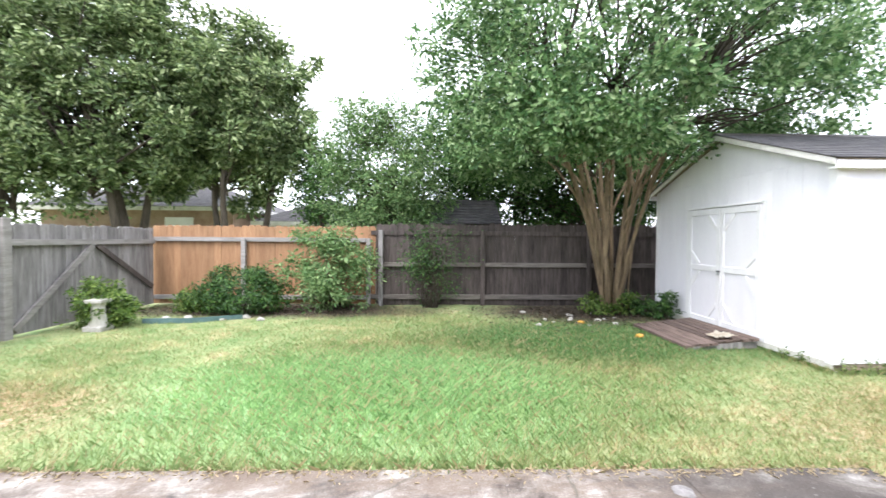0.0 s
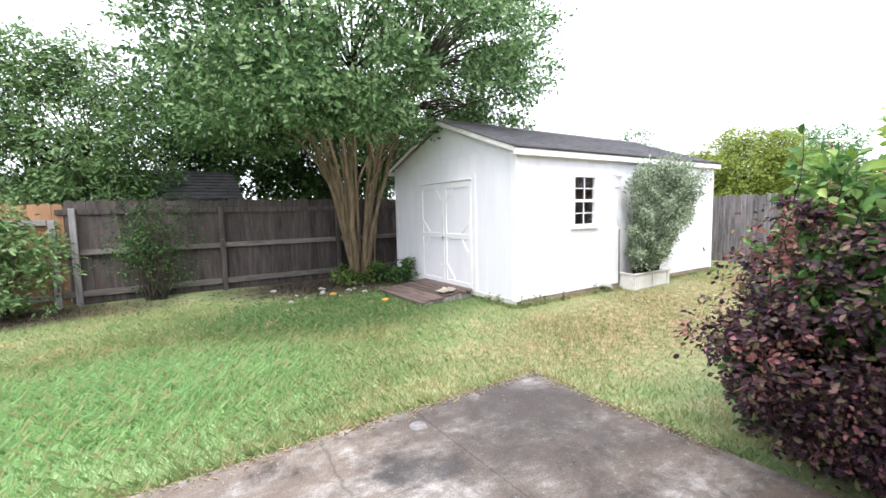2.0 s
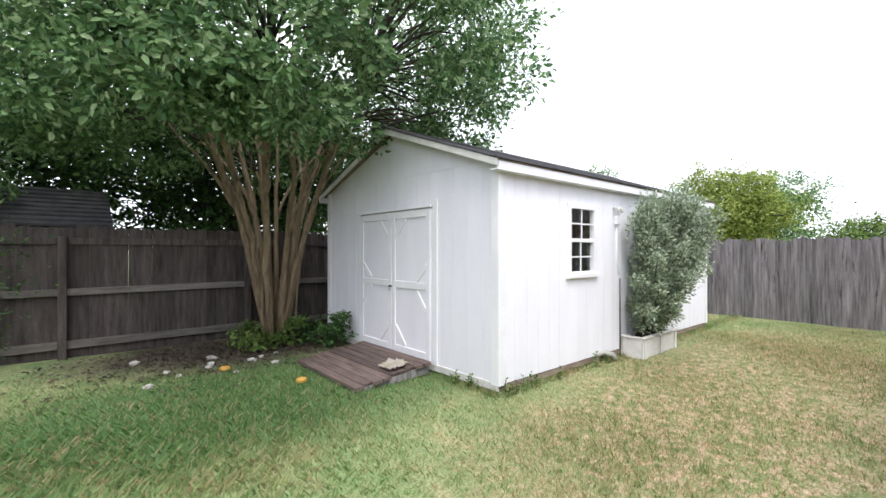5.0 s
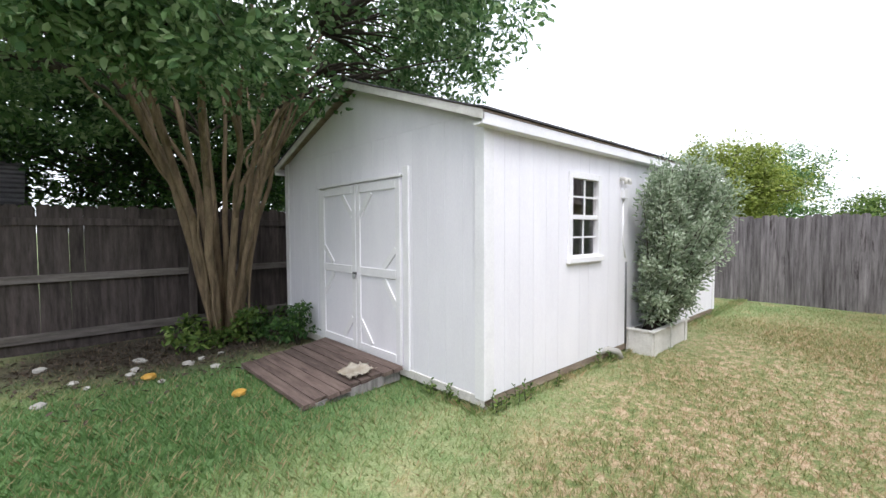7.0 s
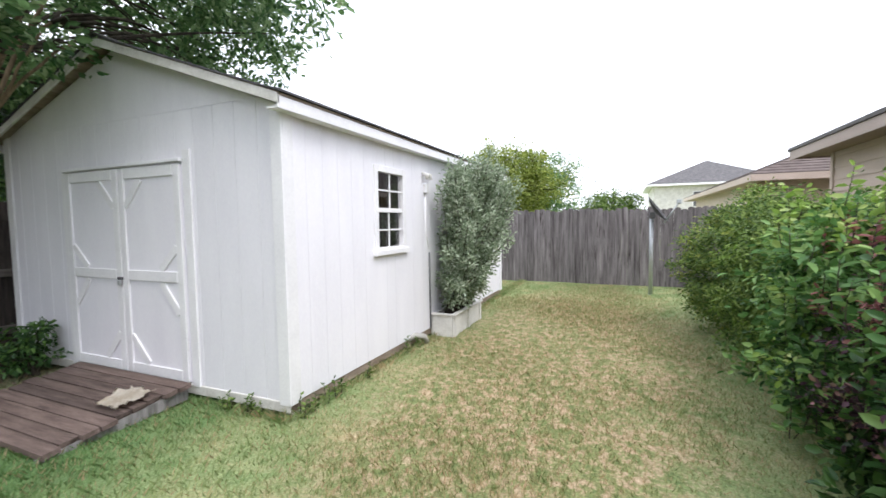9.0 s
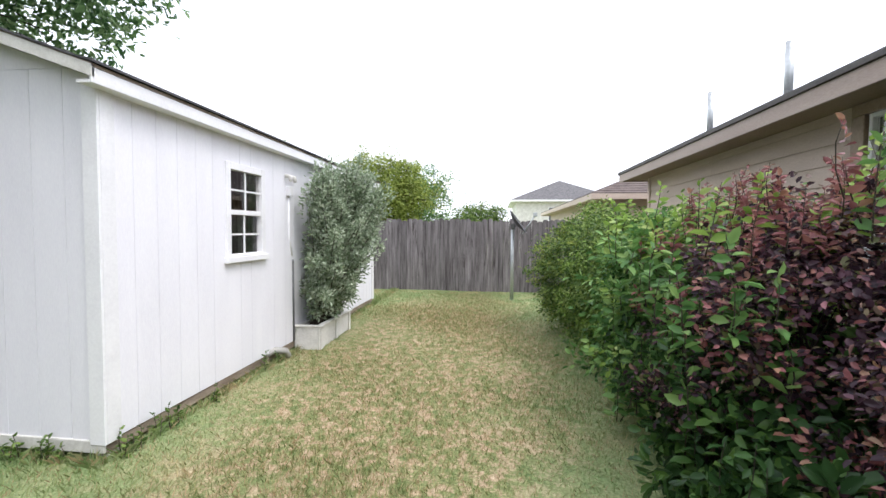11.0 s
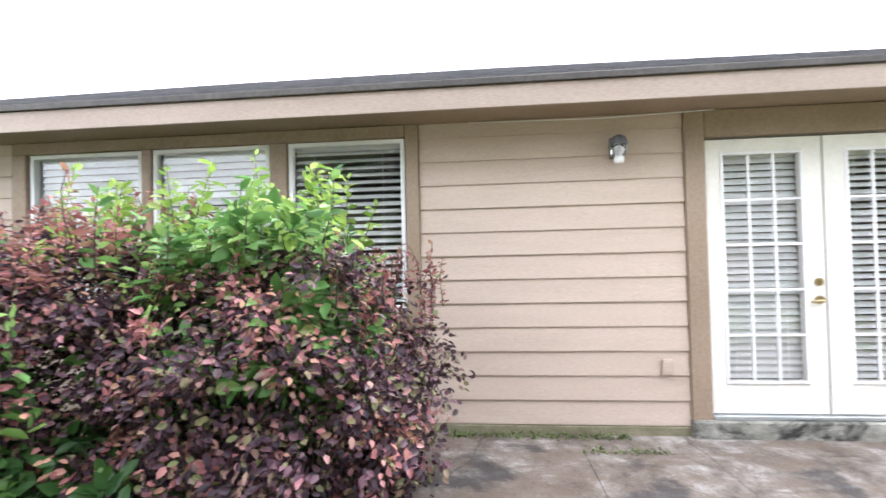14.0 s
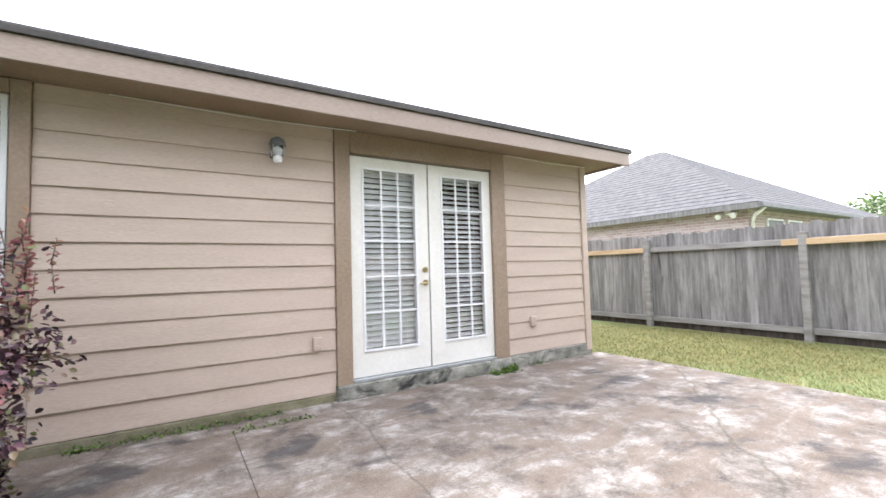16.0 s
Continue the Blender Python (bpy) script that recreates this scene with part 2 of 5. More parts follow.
BACKRAIL = surface("weathered_fence_rail", (0.085, 0.072, 0.063), (0.23, 0.205, 0.185), 3, (0.7, 0.7, 5), 0.85, 0.35, 30, 0.25)
DARKBOARD = surface("dark_weathered_cedar", (0.075, 0.063, 0.066), (0.28, 0.255, 0.26), 2.6, (9, 9, 0.6), 0.9, 0.5, 26, 0.32, stain=(0.045, 0.034, 0.034), stain_at=0.55)
ORANGE = surface("new_orange_cedar", (0.26, 0.13, 0.062), (0.39, 0.22, 0.115), 3, (6, 6, 0.7), 0.75, 0.3, 30, 0.25)
RAIL = surface("grey_fence_rail", (0.19, 0.175, 0.165), (0.34, 0.32, 0.305), 3, (0.7, 0.7, 5), 0.85, 0.35, 30, 0.15)
RAILPINE = surface("new_pine_rail", (0.42, 0.28, 0.15), (0.58, 0.42, 0.26), 3, (4, 0.7, 5), 0.75, 0.25, 30, 0.1)
TAN = surface("tan_painted_siding", (0.486, 0.382, 0.314), (0.552, 0.438, 0.364), 1.5, (0.8, 1, 6), 0.6, 0.3, 34, 0.05)
TAN_DARK = surface("brown_painted_trim", (0.263, 0.190, 0.134), (0.319, 0.235, 0.174), 2, (1, 1, 1), 0.6, 0.2, 40, 0.05)
FASCIA = surface("taupe_painted_fascia", (0.310, 0.236, 0.199), (0.368, 0.287, 0.246), 2, (0.6, 1, 3), 0.55, 0.12, 40, 0.04)
SHINGLE = surface("grey_asphalt_shingle", (0.05, 0.05, 0.055), (0.11, 0.105, 0.11), 5, (1, 1, 1), 0.95, 0.6, 90, 0.25)
BROWN_SHINGLE = surface("brown_asphalt_shingle", (0.085, 0.064, 0.058), (0.165, 0.128, 0.118), 5, (1, 1, 1), 0.95, 0.5, 60, 0.2)
PALE_SHINGLE = surface("pale_grey_shingle", (0.088, 0.085, 0.089), (0.166, 0.159, 0.161), 5, (1, 1, 1), 0.95, 0.5, 60, 0.2)
DRIP = surface("dark_drip_edge", (0.035, 0.03, 0.028), (0.07, 0.06, 0.055), 5, (1, 1, 1), 0.6, 0.1, 40)
FOUNDATION = surface("mossy_concrete_footing", (0.10, 0.10, 0.085), (0.40, 0.385, 0.34), 4.5, (1, 1, 2), 0.9, 0.5, 50, stain=(0.03, 0.03, 0.028), stain_at=0.52)
MOSS = surface("mossy_footing", (0.12, 0.11, 0.06), (0.26, 0.235, 0.16), 5, (1, 1, 2), 0.9, 0.4, 50)
BRICK = surface("brown_brick", (0.26, 0.155, 0.115), (0.42, 0.30, 0.24), 3, (1, 1, 1), 0.85, 0.3, 40, 0.4)
MORTAR = surface("grey_mortar", (0.36, 0.34, 0.31), (0.48, 0.46, 0.43), 6, (1, 1, 1), 0.95, 0.3, 50)
DOORPAINT = surface("cream_white_door_paint", (0.76, 0.73, 0.68), (0.84, 0.81, 0.76), 2, (1, 1, 1), 0.4, 0.05, 40)
BLIND = surface("white_blind_slat", (0.90, 0.91, 0.91), (0.94, 0.94, 0.94), 3, (1, 1, 1), 0.5, 0.0, 20, 0.03)
BRASS = surface("worn_brass", (0.36, 0.27, 0.14), (0.52, 0.42, 0.25), 8, (1, 1, 1), 0.35, 0.1, 60, metal=1.0)
STEEL = surface("galvanised_steel", (0.38, 0.40, 0.41), (0.55, 0.57, 0.58), 6, (1, 1, 1), 0.5, 0.1, 40, metal=0.7)
DARKMETAL = surface("dark_grey_metal", (0.06, 0.06, 0.065), (0.13, 0.13, 0.135), 6, (1, 1, 1), 0.5, 0.15, 40)
RAMPWOOD = surface("rotting_brown_plank", (0.075, 0.05, 0.042), (0.20, 0.145, 0.125), 3, (7, 0.8, 5), 0.9, 0.6, 26, 0.35, stain=(0.035, 0.022, 0.018), stain_at=0.58)
BARK = surface("smooth_tan_bark", (0.10, 0.072, 0.042), (0.29, 0.21, 0.125), 3.5, (4, 4, 0.6), 0.8, 0.35, 24, stain=(0.06, 0.042, 0.028))
DARKBARK = surface("dark_bark", (0.03, 0.024, 0.018), (0.085, 0.068, 0.052), 4, (4, 4, 0.8), 0.95, 0.6, 24)
STONE = surface("pale_stone", (0.40, 0.38, 0.34), (0.58, 0.56, 0.52), 6, (1, 1, 1), 0.9, 0.4, 40, 0.3)
YELLOW = surface("yellow_plastic", (0.42, 0.22, 0.035), (0.52, 0.30, 0.06), 6, (1, 1, 1), 0.5, 0.2, 40)
CLOTH = surface("crumpled_pale_cloth", (0.55, 0.47, 0.36), (0.74, 0.70, 0.62), 7, (1, 1, 1), 0.95, 0.4, 60)
EDGING = surface("blue_green_plastic", (0.05, 0.10, 0.105), (0.11, 0.18, 0.18), 6, (1, 1, 1), 0.5, 0.2, 40)
INSIDE = surface("dim_interior", (0.20, 0.19, 0.18), (0.26, 0.25, 0.24), 3)
MULCH = surface("dark_leaf_litter", (0.05, 0.035, 0.025), (0.16, 0.12, 0.085), 9, (1, 1, 1), 0.95, 0.5, 50, 0.5)
LEAF_MYRTLE = leafy("crape_myrtle_leaf", [(0, (0.06, 0.135, 0.055)), (0.45, (0.155, 0.28, 0.105)), (0.8, (0.29, 0.43, 0.19)), (1, (0.48, 0.60, 0.34))], 0.4, 0.38)
LEAF_OAK = leafy("oak_leaf", [(0, (0.055, 0.09, 0.035)), (0.5, (0.14, 0.205, 0.08)), (0.8, (0.29, 0.365, 0.165)), (1, (0.50, 0.56, 0.32))])
LEAF_LIGHT = leafy("pale_green_leaf", [(0, (0.10, 0.19, 0.07)), (0.6, (0.20, 0.32, 0.13)), (1, (0.36, 0.48, 0.22))])
LEAF_YELLOW = leafy("yellow_green_leaf", [(0, (0.155, 0.217, 0.039)), (0.6, (0.296, 0.358, 0.070)), (1, (0.466, 0.513, 0.139))])
LEAF_PURPLE = leafy("purple_leaf", [(0, (0.022, 0.013, 0.02)), (0.45, (0.07, 0.036, 0.052)), (0.72, (0.18, 0.085, 0.118)), (0.84, (0.17, 0.19, 0.075)), (1, (0.50, 0.22, 0.26))], 0.4, 0.25)
LEAF_RED = leafy("new_red_leaf", [(0, (0.22, 0.075, 0.085)), (0.6, (0.40, 0.16, 0.165)), (1, (0.50, 0.29, 0.19))], 0.4, 0.3)
LEAF_BROAD = leafy("broad_green_leaf", [(0, (0.07, 0.17, 0.05)), (0.5, (0.15, 0.31, 0.09)), (1, (0.36, 0.53, 0.18))], 0.35)
LEAF_LIME = leafy("young_lime_leaf", [(0, (0.20, 0.34, 0.06)), (0.6, (0.36, 0.52, 0.12)), (1, (0.58, 0.68, 0.26))], 0.4, 0.4)
LEAF_DARK = leafy("dark_green_leaf", [(0, (0.025, 0.066, 0.022)), (0.6, (0.055, 0.125, 0.035)), (1, (0.125, 0.234, 0.055))], 0.35, 0.2)
LEAF_SAGE = leafy("silver_green_leaf", [(0, (0.20, 0.27, 0.16)), (0.5, (0.38, 0.46, 0.32)), (1, (0.66, 0.71, 0.58))], 0.6, 0.35)
LEAF_IVY = leafy("fresh_green_leaf", [(0, (0.05, 0.10, 0.025)), (0.5, (0.13, 0.22, 0.05)), (1, (0.30, 0.40, 0.11))])


# ---- building helpers ----
def thing(name, loc, label, category, group="", kind=""):
    ob = new(name)
    ob.empty_display_size = 0.1
    ob.location = loc
    return tagged(ob, label, category, group, kind)


def attach(ob, parent, m=Matrix()):
    if parent is not None:
        ob.parent = parent
        up = Matrix()
        p = parent
        while p is not None:
            up = p.matrix_basis @ up if p.parent is None else p.parent.matrix_basis @ p.matrix_parent_inverse @ p.matrix_basis if p.parent.parent is None else up
            break
        ob.matrix_parent_inverse = up.inverted()
    ob.matrix_basis = m
    return ob


def mesh_of(name, bm, material):
    me = bpy.data.meshes.new(name)
    bm.normal_update()
    bm.to_mesh(me)
    bm.free()
    me.materials.append(material)
    return me


def part(name, bm, material, parent, label=""):
    """One bmesh in world coordinates as one mesh object under a thing or a part."""
    ob = new(name, mesh_of(name, bm, material))
    return tagged(attach(ob, parent), label)


def piece(name, me, parent, m, label=""):
    return tagged(attach(new(name, me), parent, m), label)


def solo(name, bm, material, label, category, kind="", group=""):
    return tagged(new(name, mesh_of(name, bm, material)), label, category, group, kind)


def arrays(name, verts, faces, material, smooth=False):
    """A mesh from numpy arrays: (n, 3) verts and (m, k) faces."""
    me = bpy.data.meshes.new(name)
    k = faces.shape[1]
    me.vertices.add(len(verts))
    me.vertices.foreach_set("co", verts.astype(np.float32).ravel())
    me.loops.add(faces.size)
    me.loops.foreach_set("vertex_index", faces.astype(np.int32).ravel())
    me.polygons.add(len(faces))
    me.polygons.foreach_set("loop_start", np.arange(0, faces.size, k, dtype=np.int32))
    me.update(calc_edges=True)
    me.materials.append(material)
    return me


def box(bm, x0, y0, z0, x1, y1, z1, bevel=0.0):
    vs = [bm.verts.new((x, y, z)) for z in (z0, z1) for y in (y0, y1) for x in (x0, x1)]
    fs = [bm.faces.new([vs[i] for i in q]) for q in ((0, 2, 3, 1), (4, 5, 7, 6), (0, 1, 5, 4), (2, 6, 7, 3), (0, 4, 6, 2), (1, 3, 7, 5))]
    if bevel:
        bmesh.ops.bevel(bm, geom=list({e for f in fs for e in f.edges}), offset=bevel, segments=1, affect="EDGES")
    return bm


def cube(x0, y0, z0, x1, y1, z1, bevel=0.0):
    return box(bmesh.new(), x0, y0, z0, x1, y1, z1, bevel)


def prism(bm, outline, along):
    """The outline (a list of places) pushed along a vector."""
    a = [bm.verts.new(p) for p in outline]
    b = [bm.verts.new(Vector(p) + Vector(along)) for p in outline]
    k = len(a)
    bm.faces.new(a)
    bm.faces.new(b[::-1])
    for i in range(k):
        bm.faces.new([a[i], b[i], b[(i + 1) % k], a[(i + 1) % k]])
    bmesh.ops.recalc_face_normals(bm, faces=bm.faces[:])
    return bm


def beam(bm, p, q, w, d, up=(0, 0, 1)):
    """A bar from p to q, w wide and d deep."""
    p, q = Vector(p), Vector(q)
    f = (q - p).normalized()
    s = f.cross(Vector(up)).normalized()
    u = s.cross(f)
    prism(bm, [p + s * a * w / 2 + u * b * d / 2 for a, b in ((-1, -1), (1, -1), (1, 1), (-1, 1))], q - p)
    return bm


def tube(bm, points, radii, sides=7):
    """A round, tapered limb through points."""
    rings = []
    for i, p in enumerate(points):
        p = Vector(p)
        f = (Vector(points[min(i + 1, len(points) - 1)]) - Vector(points[max(i - 1, 0)])).normalized()
        s = f.cross(Vector((0.31, 0.95, 0.02))).normalized()
        u = f.cross(s)
        rings.append([bm.verts.new(p + (s * math.cos(a) + u * math.sin(a)) * radii[i]) for a in (2 * math.pi * j / sides for j in range(sides))])
    for r0, r1 in zip(rings, rings[1:]):
        for j in range(sides):
            f = bm.faces.new([r0[j], r0[(j + 1) % sides], r1[(j + 1) % sides], r1[j]])
            f.smooth = True
    bm.faces.new(rings[0][::-1])
    bm.faces.new(rings[-1])
    return bm


def lathe(bm, cx, cy, profile, sides=16):
    rings = [[bm.verts.new((cx + r * math.cos(2 * math.pi * j / sides), cy + r * math.sin(2 * math.pi * j / sides), z)) for j in range(sides)] for r, z in profile]
    for r0, r1 in zip(rings, rings[1:]):
        for j in range(sides):
            bm.faces.new([r0[j], r0[(j + 1) % sides], r1[(j + 1) % sides], r1[j]])
    bm.faces.new(rings[0][::-1])
    bm.faces.new(rings[-1])
    return bm


RNG = np.random.default_rng(7)


def leaf_mesh(name, places, size, material, lift=0.6, slim=0.45, outward=None, along=None):
    """Folded leaves at the given places; they face up and outward, and point along their twigs where these are given."""
    k = len(places)
    nrm = RNG.normal(size=(k, 3)) * 0.6
    nrm[:, 2] += lift
    if outward is not None:
        nrm += outward * 0.7
    nrm /= np.linalg.norm(nrm, axis=1)[:, None]
    t = np.cross(nrm, RNG.normal(size=(k, 3)))
    if along is not None:
        t = along + RNG.normal(size=(k, 3)) * 0.35
        t -= nrm * (np.sum(t * nrm, axis=1) * 0.75)[:, None]
        t /= np.linalg.norm(t, axis=1)[:, None]
        nrm -= t * np.sum(t * nrm, axis=1)[:, None]
        nrm /= np.maximum(np.linalg.norm(nrm, axis=1), 1e-4)[:, None]
    t /= np.linalg.norm(t, axis=1)[:, None]
    s = np.cross(nrm, t)
    ln = (size * RNG.uniform(0.65, 1.3, k))[:, None]
    v = np.empty((k, 6, 3))
    v[:, 0] = places
    v[:, 1] = places + t * ln * 0.35 + s * ln * slim * 0.5 + nrm * ln * 0.08
    v[:, 2] = places + t * ln * 0.75 + s * ln * slim * 0.38 + nrm * ln * 0.06
    v[:, 3] = places + t * ln - nrm * ln * 0.12
    v[:, 4] = places + t * ln * 0.75 - s * ln * slim * 0.38 + nrm * ln * 0.06
    v[:, 5] = places + t * ln * 0.35 - s * ln * slim * 0.5 + nrm * ln * 0.08
    i = np.arange(k)[:, None] * 6
    faces = np.concatenate([i + np.array([[0, 1, 2, 3]]), i + np.array([[0, 3, 4, 5]])], axis=1).reshape(-1, 4)
    return arrays(name, v.reshape(-1, 3), faces, material)


def clumps(centre, radii, count, shell=0.55, low=-1.0):
    """Middles of leaf clumps through an uneven ellipsoid, denser towards its outside."""
    out = []
    while len(out) < count:
        d = RNG.normal(size=3)
        d /= np.linalg.norm(d)
        if d[2] < low:
            continue
        bulge = 0.92 + 0.28 * noise.noise(Vector(d * 2.1) + Vector(centre))
        out.append(np.array(centre) + d * np.array(radii) * bulge * RNG.uniform(shell, 1.0) ** 0.8)
    return np.array(out)


def foliage_places(mids, per, spread, flat=0.6):
    """Leaves scattered round each clump's middle along short twigs."""
    k = len(mids)
    twigs = RNG.normal(size=(k, 7, 3))
    twigs /= np.linalg.norm(twigs, axis=2)[:, :, None]
    twigs[:, :, 2] *= flat
    which = RNG.integers(0, 7, size=(k, per))
    far = RNG.uniform(0.1, 1.0, size=(k, per, 1)) ** 0.7
    size = (spread * RNG.uniform(0.6, 1.25, size=(k, 1, 1)))
    pts = mids[:, None, :] + np.take_along_axis(twigs, which[:, :, None], 1) * far * size + RNG.normal(size=(k, per, 3)) * size * 0.16
    return pts.reshape(-1, 3), np.repeat(mids, per, axis=0)


def foliage(name, parent, centre, radii, count, per, spread, size, material, shell=0.55, low=-1.0, slim=0.45, floor=None, lift=0.6, mids=None):
    mids = clumps(centre, radii, count, shell, low) if mids is None else mids
    pts, own = foliage_places(mids, per, spread)
    if floor is not None:
        own, pts = own[pts[:, 2] > floor], pts[pts[:, 2] > floor]
    way = pts - own
    way /= np.maximum(np.linalg.norm(way, axis=1), 1e-3)[:, None]
    out = (pts - np.array(centre)) / np.array(radii)
    out /= np.maximum(np.linalg.norm(out, axis=1), 1e-3)[:, None]
    ob = new(name, leaf_mesh(name, pts, size, material, lift, slim, out, way))
    attach(ob, parent)
    return mids


def limb(bm, a, b, r0, r1, sag=0.15, steps=5, sides=6):
    a, b = np.array(a, float), np.array(b, float)
    pts, rad = [], []
    side = RNG.normal(size=3) * np.linalg.norm(b - a) * 0.05
    for i in range(steps + 1):
        f = i / steps
        p = a + (b - a) * f + side * math.sin(f * math.pi) + np.array([0, 0, sag * math.sin(f * math.pi)])
        pts.append(tuple(p))
        rad.append(r0 + (r1 - r0) * f)
    tube(bm, pts, rad, sides)


# ---- ground, lawn, patio ----
LAWN = -0.05


def build_ground():
    bm = bmesh.new()
    xs = [-900, -200, -60, -25] + [-12 + 0.5 * i for i in range(57)] + [30, 70, 200, 900]
    ys = [-900, -200, -60, -20] + [-8 + 0.5 * i for i in range(45)] + [25, 60, 200, 900]
    grid = []
    for y in ys:
        row = []
        for x in xs:
            near = -12 < x < 16 and 1 < y < 12
            z = LAWN + (0.03 * noise.noise(Vector((x * 0.6, y * 0.6, 0))) if near and not (4 < x < 10.3 and y > 4.2) else 0)
            if -3.4 < x < 3.2 and y < 3.0:
                z = LAWN - 0.01
            row.append(bm.verts.new((x, y, z)))
        grid.append(row)
    for r0, r1 in zip(grid, grid[1:]):
        for i in range(len(xs) - 1):
            bm.faces.new([r0[i], r0[i + 1], r1[i + 1], r1[i]])
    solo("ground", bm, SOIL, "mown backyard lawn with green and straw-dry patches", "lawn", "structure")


def build_patio():
    slab = thing("patio", (0, 0.7, 0), "stained and weathered concrete patio slab beside the house", "patio", kind="structure")
    for x0, x1, y0, y1 in ((-2.85, 1.474, -0.62, 2.385), (1.476, 2.66, -0.62, 2.385)):
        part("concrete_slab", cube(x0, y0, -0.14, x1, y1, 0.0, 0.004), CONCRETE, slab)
    part("concrete_apron", cube(-2.85, -0.93, -0.14, 2.66, -0.63, -0.003, 0.008), CONCRETE, slab)


def build_grass():
    count = 680000
    x, y = RNG.uniform(-5.7, 11.9, count), RNG.uniform(-3.0, 9.0, count)
    keep = RNG.uniform(size=count) < np.clip(1.25 - 0.09 * np.abs(y - 3.4) - 0.03 * np.abs(x - 2), 0.25, 1)
    keep &= ~((x > -2.86) & (x < 2.67) & (y < 2.39))
    keep &= ~((x > -2.8) & (y < -0.9))
    keep &= ~((x > 4.33) & (x < 10.0) & (y > 4.36) & (y < 8.1))
    keep &= ~((x > 6.8) & (x < 7.85) & (y > 4.1) & (y < 4.5))
    keep &= ~((((x - 3.3) / 2.2) ** 2 + ((y - 8.6) / 1.5) ** 2 < 1) & (RNG.uniform(size=count) < 0.5))
    keep &= ~((x > 2.7) & (x < 9) & (y < 0.75) & (RNG.uniform(size=count) < 0.9))
    x, y = x[keep], y[keep]
    k = len(x)
    lush = np.exp(-(((x + 0.2) / 1.9) ** 2 + ((y - 4.0) / 1.4) ** 2))
    h = (0.024 + 0.05 * lush + 0.02 * np.exp(-(((x - 1.0) / 2.6) ** 2 + ((y - 5.2) / 2.0) ** 2))) * RNG.uniform(0.5, 1.5, k)
    edge = ((np.abs(y - 2.42) < 0.06) & (x < 2.7)) | ((np.abs(x - 2.70) < 0.05) & (y < 2.4)) | ((np.abs(y - 4.36) < 0.07) & (x > 4.3)) | ((np.abs(x - 4.29) < 0.07) & (y > 4.3) & (y < 5.4))
    h[edge] *= 1.7
    h[(y > 4.2) & (y < 4.5) & (x > 4.2) & edge] *= 1.25
    a, lean = RNG.uniform(0, 2 * np.pi, k), RNG.uniform(0.2, 1.1, k)
    w = RNG.uniform(0.0018, 0.004, k)
    root = np.stack([x, y, np.full(k, LAWN - 0.012)], 1)
    d = np.stack([np.cos(a), np.sin(a), np.zeros(k)], 1)
    s = np.stack([-np.sin(a), np.cos(a), np.zeros(k)], 1) * w[:, None]
    up = np.array([0, 0, 1.0])
    v = np.empty((k, 4, 3))
    v[:, 0], v[:, 1] = root - s, root + s
    mid = root + d * (h * lean * 0.5)[:, None]
    v[:, 2] = mid + s * 0.8 + up * h[:, None] * 0.75
    v[:, 3] = root + d * (h * lean * 1.3)[:, None] + up * (h * 1.05 + 0.012)[:, None]
    i = np.arange(k)[:, None] * 4
    faces = np.concatenate([i + np.array([[0, 1, 2]]), i + np.array([[0, 2, 3]])], axis=1).reshape(-1, 3)
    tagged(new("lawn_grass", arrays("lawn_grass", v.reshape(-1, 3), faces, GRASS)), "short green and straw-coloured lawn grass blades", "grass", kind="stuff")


build_ground()
build_patio()

# ---- the house ----
WALL_Y, EAVE_Y, WEST, EAST, SOFFIT = -0.95, -0.50, -2.73, 10.97, 2.39
house = thing("house", (4, -5, 0), "single-storey house with tan lap siding and brown trim", "house")


